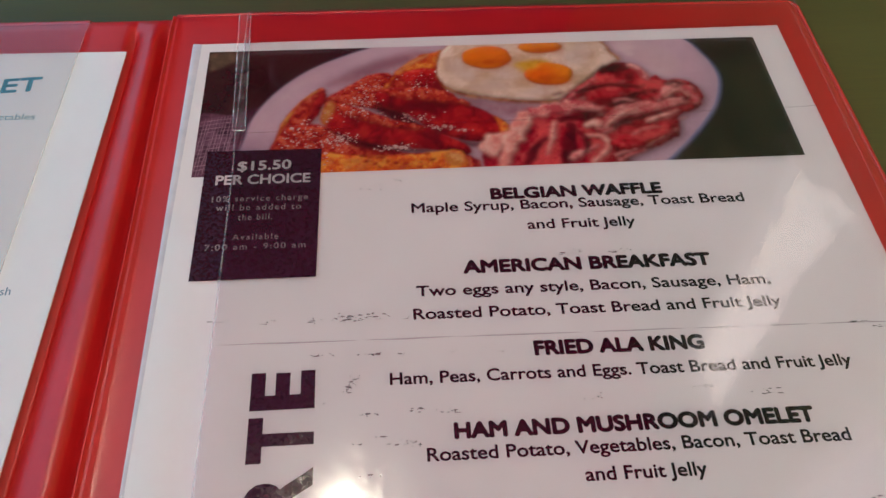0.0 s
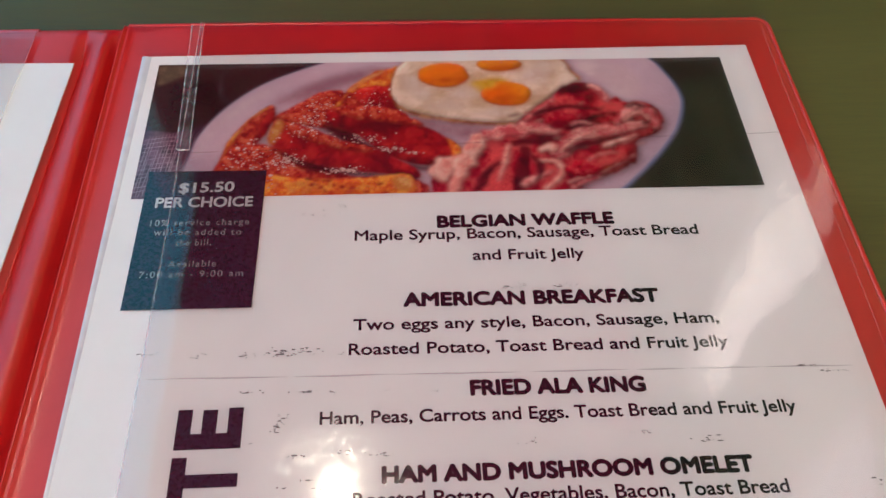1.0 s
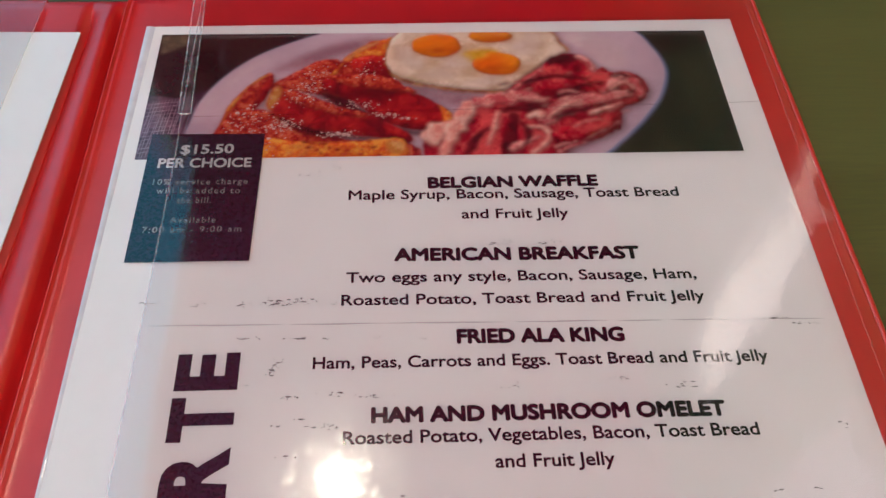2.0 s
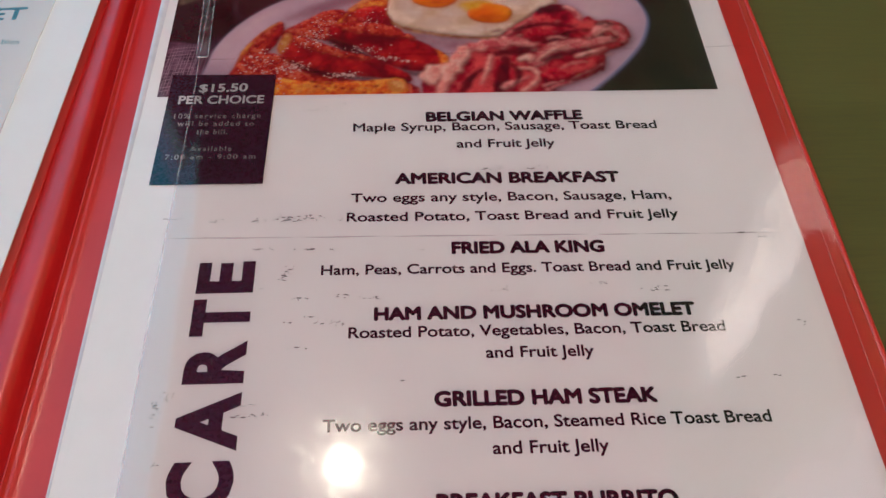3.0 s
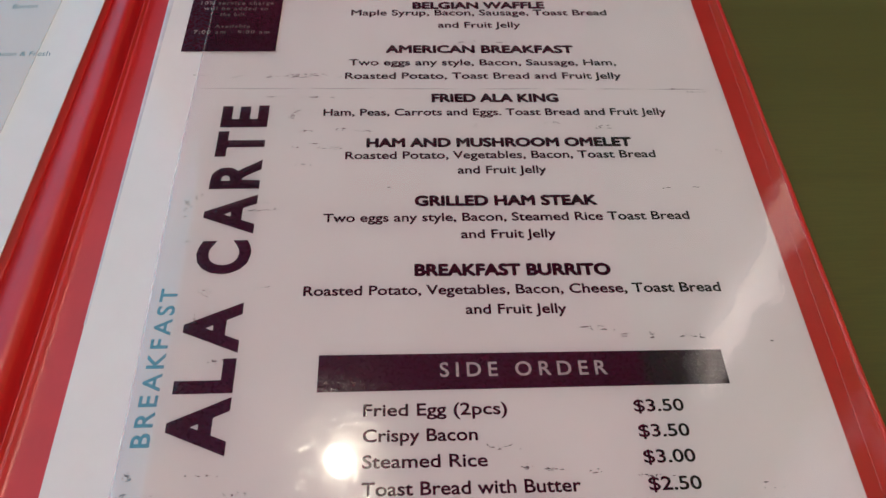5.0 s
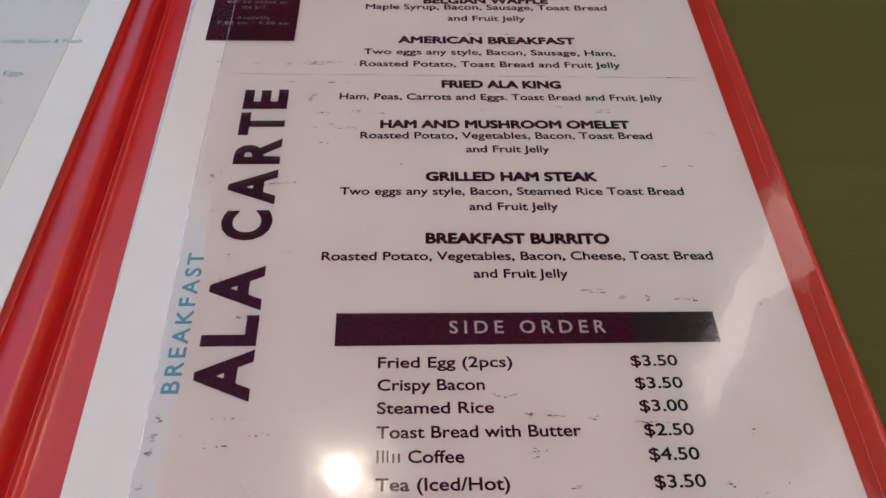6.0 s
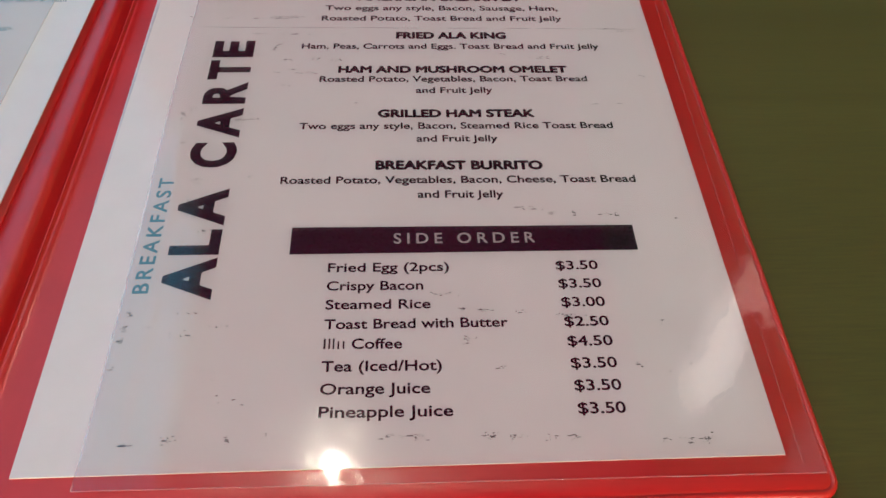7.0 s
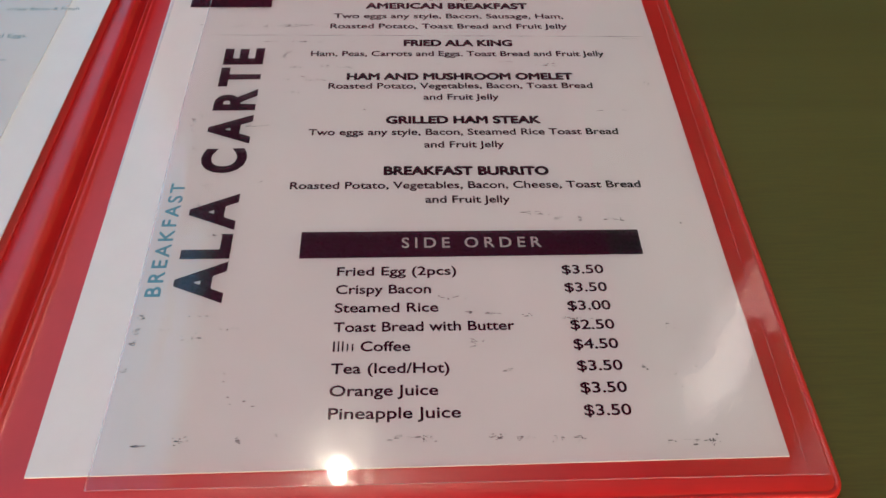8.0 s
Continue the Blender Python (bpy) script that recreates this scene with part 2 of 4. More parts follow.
def cover_panel(name, x0, x1, y0, y1, rim, parent, material, hinge):
    """A padded board: stacked inset loops make the rolled rim, the seam and the flat inside. rim: (inset, height) in mm."""
    bm = bmesh.new()
    loops = []
    for inset, z in rim:
        r = max(0.6, 6 - inset)
        loop = []
        # no rim along the hinge
        if hinge == "left":
            dense = rounded_loop(x0, x1 - inset, y0 + inset, y1 - inset, 0.2, r)
        else:
            dense = rounded_loop(x0 + inset, x1, y0 + inset, y1 - inset, r, 0.2)
        fine = []
        for i, p in enumerate(dense):
            q = dense[(i + 1) % len(dense)]
            fine += [(p[0] + (q[0] - p[0]) * j / 24, p[1] + (q[1] - p[1]) * j / 24) for j in range(24)] if math.dist(p, q) > 20 else [p]
        for px, py in fine:
            w = noise.noise((px * 0.03, py * 0.03, z)) * 0.3
            side = w if inset < 4 else 0
            loop.append(bm.verts.new(((px + side) * MM, (py + side) * MM, (z + (0.12 * w if z > 0.5 else 0)) * MM)))
        loops.append(loop)
    for a, b2 in zip(loops, loops[1:]):
        for i in range(len(a)):
            j = (i + 1) % len(a)
            bm.faces.new((a[i], a[j], b2[j], b2[i]))
    bm.faces.new(loops[-1])
    bm.faces.new(loops[0][::-1])
    return part(name, bm, material, parent, "", True)


RIM = [(0.2, 0.0), (0.0, 0.8), (0.05, 2.2), (0.4, 3.1), (0.9, 3.55), (1.5, 3.6), (1.95, 3.46), (2.2, 3.15), (2.45, 3.42), (3.2, 3.62), (6.0, 3.7)]
folder = thing("menu_folder", "open red vinyl menu folder lying on the green table", "menu folder")
cover_panel("front_cover", -8.6, 229.5, -12.6, 347.6, RIM, folder, RED, "left")
cover_panel("back_cover", -262, -40.0, -15.0, 345.6, RIM, folder, RED, "right")


def spine_mesh():
    """The folded vinyl between the boards: a padded tube, a deep groove, and welded ridges."""
    tube = [(0.0, 0.6), (0.06, 0.9), (0.12, 1.8), (0.20, 3.2), (0.31, 4.4), (0.44, 5.2), (0.57, 5.8), (0.67, 6.0), (0.75, 5.4), (0.81, 4.0), (0.87, 2.4), (0.93, 1.1), (1.0, 0.5)]
    ridge = [(-1.0, 0.7), (-0.7, 3.0), (-0.35, 5.2), (0.0, 6.0), (0.3, 5.8), (0.7, 5.0), (1.05, 4.6), (1.45, 4.75), (1.85, 4.72), (2.4, 4.3), (3.2, 4.0), (4.2, 3.95), (5.4, 3.84)]
    bm = bmesh.new()
    rows = []
    for k in range(121):
        y = -11.5 + 358.3 * k / 120
        sx = spine_x(y)
        edge = -23.6 - 0.041 * (325 - y)      # where the facing page ends
        if y > 326:
            edge = -23.6
        groove = sx - 1.3
        line = [(-41.0, 3.72, 0), (edge - 3, 3.72, 0), (edge - 0.4, 3.5, 0)]
        line += [(edge + 0.5 + (groove - edge - 0.5) * f, z, 1) for f, z in tube]
        line += [(sx + dx, z, 1 if dx < 3 else 0.2) for dx, z in ridge]
        line += [(max(sx + 7, -2.0), 3.84, 0), (1.5, 3.84, 0)]
        row = []
        for i, (x, z, loose) in enumerate(line):
            wob = loose * (noise.noise((i * 0.08, y * 0.012, 3)) * 0.30 + noise.noise((i * 0.15, y * 0.06, 7)) * 0.05)
            top = 345.9 if x < sx - 0.9 else 347.1
            yy = -11.5 + (top + 11.5) * k / 120
            flat_part = min(1, max(0, (top - yy - 1) / 14)) if x < sx - 0.5 else min(1, 0.45 + max(0, (top - yy) / 14))
            z = 3.7 + (z - 3.7) * flat_part
            end = min(1, (top - yy + 0.6) / 1.2, (yy + 12.2) / 1.5)
            row.append(bm.verts.new(((x + wob * 0.6) * MM, yy * MM, (z * max(0.25, end) + wob * 0.3 * flat_part) * MM)))
        rows.append(row)
    for a, b2 in zip(rows, rows[1:]):
        for i in range(len(a) - 1):
            bm.faces.new((a[i], a[i + 1], b2[i + 1], b2[i]))
    return bm


part("spine", spine_mesh(), RED, folder, "folded red vinyl spine with welded ridges", True)


def stitches(x0, x1, y0, y1):
    bm = bmesh.new()
    loop = rounded_loop(x0, x1, y0, y1, 3.2, 3.8, 4)
    loop.append(loop[0])
    rng = random.Random(5)
    for p, q in zip(loop, loop[1:]):
        d = math.dist(p, q)
        if d < 3:
            continue
        n = int(d / 2.7)
        ang = math.atan2(q[1] - p[1], q[0] - p[0])
        for i in range(n):
            f = (i + 0.5) / n
            x, y = p[0] + (q[0] - p[0]) * f, p[1] + (q[1] - p[1]) * f
            m = pose(x * MM, y * MM, 2.95 * MM, 0, 0, math.degrees(ang) + rng.uniform(-9, 9))
            bmesh.ops.create_icosphere(bm, subdivisions=1, radius=1, matrix=m @ Matrix.Diagonal((0.8 * MM, 0.14 * MM, 0.2 * MM, 1)))
    return bm


part("stitching", stitches(-2.2, 227.3, -10.4, 345.4), RED_THREAD, folder, "dark red stitching along the rim")


# ---- printed sheets ----
def sheet(corners, z0, z1):
    bm = bmesh.new()
    lo = [bm.verts.new((x * MM, y * MM, z0)) for x, y in corners]
    hi = [bm.verts.new((x * MM, y * MM, z1)) for x, y in corners]
    bm.faces.new(hi)
    bm.faces.new(lo[::-1])
    for i in range(len(lo)):
        j = (i + 1) % len(lo)
        bm.faces.new((lo[i], lo[j], hi[j], hi[i]))
    return bm


def flat(points, layer):
    bm = bmesh.new()
    vs = [bm.verts.new((x * MM, y * MM, TOP + layer * 0.012 * MM)) for x, y in points]
    f = bm.faces.new(vs)
    f.normal_update()
    if f.normal.z < 0:
        f.normal_flip()
    bmesh.ops.triangulate(bm, faces=[f])
    return bm


def write(text, x0, x1, y0, y1, cap, material, parent, weight=0.0, layer=3, upright=False, label="", lead=1.0, name="text_line"):
    """One printed line from x0 to x1 on a baseline from y0 to y1, all mm; upright: it runs up the sheet, from y0 to y1, its baseline at x1."""
    cu = bpy.data.curves.new(name, "FONT")
    if upright and cap > 10:
        cu.offset, weight = 0.042, 0.0
    cu.body, cu.size, cu.fill_mode, cu.space_character, cu.resolution_u = text, 1.0, "FRONT", lead, 4
    tmp = new(name, cu)
    me = bpy.data.meshes.new_from_object(tmp.evaluated_get(bpy.context.evaluated_depsgraph_get()))
    bpy.data.objects.remove(tmp)
    xs = [v.co.x for v in me.vertices]
    lo, hi = min(xs), max(xs)
    sy = (cap - weight) / 0.73
    z = TOP + layer * 0.012 * MM
    # heavier strokes: the same letters struck several times, a hair apart
    strikes = [(0, 0)] + ([(math.cos(a) * weight, math.sin(a) * weight) for a in (0.5, 1.57, 2.64, 3.64, 4.71, 5.78)] if weight else [])
    verts, faces = [], []
    old = [(v.co.x, v.co.y) for v in me.vertices]
    polys = [tuple(p.vertices) for p in me.polygons]
    for n, (dx, dy) in enumerate(strikes):
        base = len(verts)
        for vx, vy in old:
            f = (vx - lo) / (hi - lo)
            if upright:
                px, py = x1 - vy * sy, y0 + weight + (y1 - y0 - 2 * weight) * f
            else:
                px, py = x0 + weight + (x1 - x0 - 2 * weight) * f, y0 + (y1 - y0) * f + vy * sy
            verts.append(((px + dx) * MM, (py + dy) * MM, z + n * 0.002 * MM))
        faces += [tuple(base + i for i in p) for p in polys]
    bpy.data.meshes.remove(me)
    me = bpy.data.meshes.new(name)
    me.from_pydata(verts, [], faces)
    me.materials.append(material)
    ob = new(name, me)
    ob.parent = parent
    if label:
        tagged(ob, label)
    return ob


page = thing("menu_page", "white printed breakfast menu page in a clear sleeve", "menu page", group="menu pages")
part("paper", sheet([(0.2, -1.5), (216.1, 0.0), (215.9, 330.2), (0.1, 328.2)], 3.9 * MM, TOP), PAPER, page)



def laminate_lip():
    """The clear edge of the laminate, curling up along the page's hinge side."""
    bm = bmesh.new()
    rows = []
    for k in range(71):
        y = 100 + 228 * k / 70
        w = 0.5 + 2.0 * ((y - 100) / 228) ** 1.5 + 0.15 * noise.noise((y * 0.04, 1, 0))
        rows.append([bm.verts.new(((0.15 + w * u) * MM, y * MM, TOP + (0.03 + h * 0.35 * w) * MM)) for u, h in ((-0.25, 0.3), (0.1, 0.5), (0.5, 0.4), (0.8, 0.15), (1.0, 0.0))])
    for p, q in zip(rows, rows[1:]):
        for i in range(4):
            bm.faces.new((p[i], p[i + 1], q[i + 1], q[i]))
    return bm


part("laminate_edge", laminate_lip(), ink("clouded_laminate", (0.60, 0.63, 0.70), (0.72, 0.74, 0.79), 90, coat=1.0), page, "clouded curling edge of the laminate", True)

LINES = [  # words, left, right, baseline left, baseline right, capital height, title?
    ("BELGIAN WAFFLE", 99.3, 153.9, 250.6, 250.6, 4.7, 1),
    ("Maple Syrup, Bacon, Sausage, Toast Bread", 74.4, 179.0, 246.3, 245.7, 4.0, 0),
    ("and Fruit Jelly", 109.4, 142.7, 238.2, 238.0, 3.9, 0),
    ("AMERICAN BREAKFAST", 88.4, 162.3, 223.0, 222.2, 4.8, 1),
    ("Two eggs any style, Bacon, Sausage, Ham,", 74.4, 177.8, 215.6, 214.6, 3.8, 0),
    ("Roasted Potato, Toast Bread and Fruit Jelly", 73.2, 178.6, 207.9, 206.9, 3.8, 0),
    ("FRIED ALA KING", 105.6, 153.0, 194.9, 194.4, 4.7, 1),
    ("Ham, Peas, Carrots and Eggs. Toast Bread and Fruit Jelly", 66.0, 192.0, 188.0, 186.9, 3.8, 0),
    ("HAM AND MUSHROOM OMELET", 81.9, 176.5, 172.0, 171.3, 4.6, 1),
    ("Roasted Potato, Vegetables, Bacon, Toast Bread", 74.7, 183.9, 166.2, 165.5, 3.8, 0),
    ("and Fruit Jelly", 113.6, 144.4, 158.8, 158.6, 3.8, 0),
    ("GRILLED HAM STEAK", 98.5, 160.0, 144.6, 144.1, 4.7, 1),
    ("Two eggs any style, Bacon, Steamed Rice Toast Bread", 68.5, 189.8, 138.0, 137.2, 3.8, 0),
    ("and Fruit Jelly", 113.4, 144.3, 130.5, 130.3, 3.8, 0),
    ("BREAKFAST BURRITO", 98.0, 160.0, 116.0, 115.2, 4.8, 1),
    ("Roasted Potato, Vegetables, Bacon, Cheese, Toast Bread", 63.9, 193.3, 109.0, 108.1, 3.8, 0),
    ("and Fruit Jelly", 113.3, 144.1, 101.4, 101.1, 3.8, 0),
]
for text, x0, x1, y0, y1, cap, title in LINES:
    write(text, x0, x1, y0, y1, cap, BLACK, page, 0.36 if title else 0.12, label="bold black dish title" if title else "", name="dish_title" if title else "text_line")

SIDES = [("Fried Egg (2pcs)", 123.2, "$3.50", 68.3), ("Crispy Bacon", 114.5, "$3.50", 60.7), ("Steamed Rice", 116.7, "$3.00", 53.2),
         ("Toast Bread with Butter", 140.9, "$2.50", 45.6), ("Coffee", 107.5, "$4.50", 38.2), ("Tea (Iced/Hot)", 119.5, "$3.50", 30.2),
         ("Orange Juice", 115.8, "$3.50", 22.4), ("Pineapple Juice", 122.3, "$3.50", 14.7)]
for text, x1, cost, y in SIDES:
    left = 83.1
    if text == "Coffee":
        left = 91.9
        for k, (w, h) in enumerate(((0.6, 3.8), (0.5, 3.8), (0.5, 3.8), (0.5, 2.8), (0.5, 2.8))):
            bx = 83.3 + (0, 1.5, 2.8, 4.3, 5.9)[k]
            part("plain_mark", flat([(bx, y), (bx + w, y), (bx + w, y + h), (bx, y + h)], 3), BLACK, page)
    write(text, left, x1, y, y - 0.2, 3.95, BLACK, page, 0.11, name="side_order_line")
    write(cost, 158.9, 173.1, y - 0.4, y - 0.4, 3.95, BLACK, page, 0.11, name="side_order_cost")

part("heading_bar", flat([(69.9, 76.0), (188.0, 76.0), (188.0, 87.3), (69.9, 88.0)], 2), SPECKLED, page, "dark printed heading bar")
write("SIDE ORDER", 104.8, 153.2, 80.2, 79.9, 4.9, REVERSED, page, 0.10, 5, lead=1.5, name="heading_text", label="white heading letters")
for letter, y0, y1 in (("A", 57.6, 75.2), ("L", 76.4, 87.6), ("A", 89.4, 107.0), ("C", 117.6, 131.0), ("A", 133.6, 150.4), ("R", 153.0, 166.4), ("T", 168.0, 180.4), ("E", 182.4, 193.6)):
    write(letter, 29.6, 45.4, y0, y1, 16.0, SPECKLED, page, 0.75, 3, True, "large speckled dark vertical letter", 1.0, "vertical_letter")
write("BREAKFAST", 20.0, 25.8, 60.6, 112.6, 5.4, TEAL, page, 0.16, 3, True, "teal vertical lettering", 1.3, "vertical_subtitle")

part("price_box", flat([(9.5, 224.0), (45.8, 223.8), (46.5, 274.4), (9.9, 274.8)], 26), SPECKLED, page, "dark printed price box")
for text, x0, x1, y0, y1, cap, bold in (
        ("$15.50", 20.0, 37.0, 266.0, 266.2, 4.2, 1), ("PER CHOICE", 13.6, 43.2, 260.4, 260.2, 4.1, 1),
        ("10% service charge", 13.2, 42.7, 253.3, 253.1, 2.5, 0), ("will be added to", 14.8, 40.7, 249.8, 249.4, 2.5, 0), ("the bill.", 21.7, 32.2, 245.8, 245.7, 2.5, 0),
        ("Available", 20.6, 34.4, 238.3, 238.1, 2.4, 0), ("7:00 am - 9:00 am", 12.8, 42.5, 234.7, 234.5, 2.4, 0)):
    write(text, x0, x1, y0, y1, cap, REVERSED if bold else REVERSED_DIM, page, 0.16 if bold else 0.05, 29, lead=1.0 if bold else 1.25, name="price_text", label="white letters on the dark box")

# ---- the printed food picture ----
PX0, PX1, PY0, PY1 = 5.8, 204.6, 264.1, 323.8


def smooth_loop(pts, steps=6, rough=0.25, seed=0):
    out = []
    steps *= 3 if rough else 1
    n = len(pts)
    for i in range(n):
        p0, p1, p2, p3 = (pts[(i + k) % n] for k in (-1, 0, 1, 2))
        for s in range(steps):
            t = s / steps
            x, y = (0.5 * ((2 * b2) + (c - a) * t + (2 * a - 5 * b2 + 4 * c - d) * t * t + (3 * b2 - a - 3 * c + d) * t ** 3) for a, b2, c, d in zip(p0, p1, p2, p3))
            x += rough * noise.noise((x * 0.5, y * 0.5, seed))
            y += rough * noise.noise((x * 0.5, y * 0.5, seed + 9))
            x += 0.35 * rough * noise.noise((x * 2.2, y * 2.2, seed + 3))
            y += 0.35 * rough * noise.noise((x * 2.2, y * 2.2, seed + 5))
            out.append((x, y))
    return out


def ribbon(pts, w0, w1, steps=8, rough=0.4, seed=0):
    """A tapering, uneven band along a bent line."""
    n = len(pts)
    mids = []
    for i in range(n - 1):
        p0, p1, p2, p3 = pts[max(i - 1, 0)], pts[i], pts[i + 1], pts[min(i + 2, n - 1)]
        for s in range(steps + (i == n - 2)):
            t = s / steps
            mids.append(tuple(0.5 * ((2 * b2) + (c - a) * t + (2 * a - 5 * b2 + 4 * c - d) * t * t + (3 * b2 - a - 3 * c + d) * t ** 3) for a, b2, c, d in zip(p0, p1, p2, p3)))
    left, right = [], []
    for i, (x, y) in enumerate(mids):
        a, c = mids[max(i - 1, 0)], mids[min(i + 1, len(mids) - 1)]
        d = math.dist(a, c) or 1
        nx, ny = -(c[1] - a[1]) / d, (c[0] - a[0]) / d
        f = i / (len(mids) - 1)
        w = (w0 + (w1 - w0) * f) * (0.35 + 0.65 * math.sin(math.pi * min(1, max(0.0, 0.08 + f * 0.84)))) / 2
        wl = w * (1 + rough * noise.noise((x * 0.4, y * 0.4, seed)))
        wr = w * (1 + rough * noise.noise((x * 0.4, y * 0.4, seed + 4)))
        left.append((x + nx * wl, y + ny * wl))
        right.append((x - nx * wr, y - ny * wr))
    return left + right[::-1]


def ellipse(cx, cy, rx, ry, tilt=0.0, n=28, rough=0.06, seed=0):
    c, s = math.cos(radians(tilt)), math.sin(radians(tilt))
    out = []
    for k in range(n):
        a = 2 * math.pi * k / n
        r = 1 + rough * noise.noise((math.cos(a) * 1.5, math.sin(a) * 1.5, seed + 0.5))
        x, y = rx * r * math.cos(a), ry * r * math.sin(a)
        out.append((cx + x * c - y * s, cy + x * s + y * c))
    return out


CELL = 0.25           # mm between the printed dots
PW, PH = int((PX1 - PX0) / CELL), int((PY1 - PY0) / CELL)
KINDS = ["ground", "cloth", "plate", "toast", "egg", "bacon"]
prints = []
grid_rng = np.random.default_rng(7)


def value_noise(cell):
    """Smooth random tones over the whole print, with cells of so many mm."""
    gw, gh = max(2, round(PW * min(1, CELL / cell))), max(2, round(PH * min(1, CELL / cell)))
    g = np.pad(grid_rng.random((gh, gw)), (0, 1), mode="wrap")
    x, y = np.arange(PW) * gw / PW, np.arange(PH) * gh / PH
    ix, iy = x.astype(int), y.astype(int)
    fx, fy = x - ix, y - iy
    fx, fy = (fx * fx * (3 - 2 * fx))[None, :], (fy * fy * (3 - 2 * fy))[:, None]
    a, b2, c, d = g[np.ix_(iy, ix)], g[np.ix_(iy, ix + 1)], g[np.ix_(iy + 1, ix)], g[np.ix_(iy + 1, ix + 1)]
    return (a * (1 - fx) + b2 * fx) * (1 - fy) + (c * (1 - fx) + d * fx) * fy


OCTAVES = [value_noise(c) for c in (16, 8, 4, 2, 1, 0.5, 0.25)]


def tone_field(scale, detail, seed):
    first = min(5, max(0, round(math.log2(16 / (1000 / scale)))))
    total, weight, amp = 0, 0, 1.0
    for k, o in enumerate(OCTAVES[first:first + detail]):
        total = total + amp * np.roll(o, (seed * 37 + k * 11, seed * 91 + k * 29), (0, 1))
        weight, amp = weight + amp, amp * 0.62
    return 0.5 + (total / weight - 0.5) * 1.15


def blurred(a, r):
    """Three box blurs of so many cells either way."""
    if r < 1:
        return a
    for axis in (0, 1, 0, 1, 0, 1):
        pad = [(0, 0), (0, 0)]
        pad[axis] = (r + 1, r)
        c = np.cumsum(np.pad(a, pad, mode="edge"), axis)
        n = 2 * r + 1
        a = (c[n:] - c[:-n]) / n if axis == 0 else (c[:, n:] - c[:, :-n]) / n
    return a


def coverage(points):
    """How much of each cell a closed outline covers."""
    p = (np.array(points) - (PX0, PY0)) / CELL
    q = np.roll(p, -1, 0)
    out = np.zeros((PH, PW))
    cols = np.arange(PW)
    for j in range(max(0, int(p[:, 1].min())), min(PH, int(p[:, 1].max()) + 1)):
        for sub in (0.25, 0.75):
            y = j + sub
            hit = (p[:, 1] <= y) != (q[:, 1] <= y)
            if hit.any():
                xs = np.sort(p[hit, 0] + (y - p[hit, 1]) * (q[hit, 0] - p[hit, 0]) / (q[hit, 1] - p[hit, 1]))
                for x0, x1 in zip(xs[::2], xs[1::2]):
                    out[j] += 0.5 * np.clip(np.minimum(cols + 1, x1) - np.maximum(cols, x0), 0, 1)
    return out


def tone(low, high, scale=300, detail=5, spread=0.12, mid=None, round_off=0.0, soft=1, shade=0.0, kind=""):
    """How one kind of thing is printed: its tones, how rounded it looks in the photograph, how soft its outline."""
    return low, high, scale, detail, spread, mid, round_off, soft, shade, kind


def print_shape(name, points, layer, how, label=""):
    prints.append((layer, len(prints), name, points, how))


def develop():
    """Lay the shapes over one another, from the lowest layer up, into one grid of colour; also which kind of food lies on top."""
    colour = np.zeros((PH, PW, 3))
    kinds = np.zeros((PH, PW), int)
    for layer, k, name, points, (low, high, scale, detail, spread, mid, round_off, soft, shade, kind) in sorted(prints, key=lambda r: r[:2]):
        xs, ys = [p[0] for p in points], [p[1] for p in points]
        m = 8.0
        i0, i1 = max(0, int((min(xs) - m - PX0) / CELL)), min(PW, int((max(xs) + m - PX0) / CELL) + 1)
        j0, j1 = max(0, int((min(ys) - m - PY0) / CELL)), min(PH, int((max(ys) + m - PY0) / CELL) + 1)
        if i1 - i0 < 2 or j1 - j0 < 2:
            continue
        box_ = np.s_[j0:j1, i0:i1]
        hard = coverage(points)[box_]
        alpha = blurred(hard, soft)
        f = (tone_field(scale, detail, k)[box_] - (0.5 - spread)) / (2 * spread)
        f = np.clip(f, 0, 1)[..., None]
        lo, hi = np.array(low), np.array(high)
        if mid:
            md = np.array(mid)
            c = np.where(f < 0.5, lo + (md - lo) * f * 2, md + (hi - md) * (f * 2 - 1))
        else:
            c = lo + (hi - lo) * f
        if round_off:
            r = max(2, int(2 * abs(round_off)))
            dome = blurred(hard, r) + 0.25 * (tone_field(260, 4, k + 5)[box_] - 0.5)
            gy, gx = np.gradient(dome)
            lit = np.clip(1.12 + (gx * 0.55 - gy * 0.9) * r * 1.7, 0.35, 1.9) * np.clip(0.55 + 0.52 * dome, 0.35, 1.1)
            c = c * lit[..., None]
            # moist glints where the side turns up to the light
            glint = np.clip((gx * 0.3 - gy) * r * 1.6 - 0.42, 0, 0.5)[..., None] * np.clip(tone_field(700, 3, k + 2)[box_] * 3 - 1.3, 0, 1)[..., None]
            c = c + glint * np.array((0.55, 0.34, 0.30))
        if shade:
            cast = np.pad(blurred(hard, 5), ((0, 4), (3, 0)), mode="edge")[4:, :-3] * shade
            colour[box_] *= (1 - cast * (1 - alpha))[..., None]
        colour[box_] = colour[box_] * (1 - alpha[..., None]) + c * alpha[..., None]
        if kind:
            kinds[box_][hard > 0.5] = KINDS.index(kind)
    colour *= (0.94 + 0.12 * OCTAVES[-2])[..., None]
    return np.clip(colour * (0.84, 0.68, 0.68), 0.002, 0.86), kinds


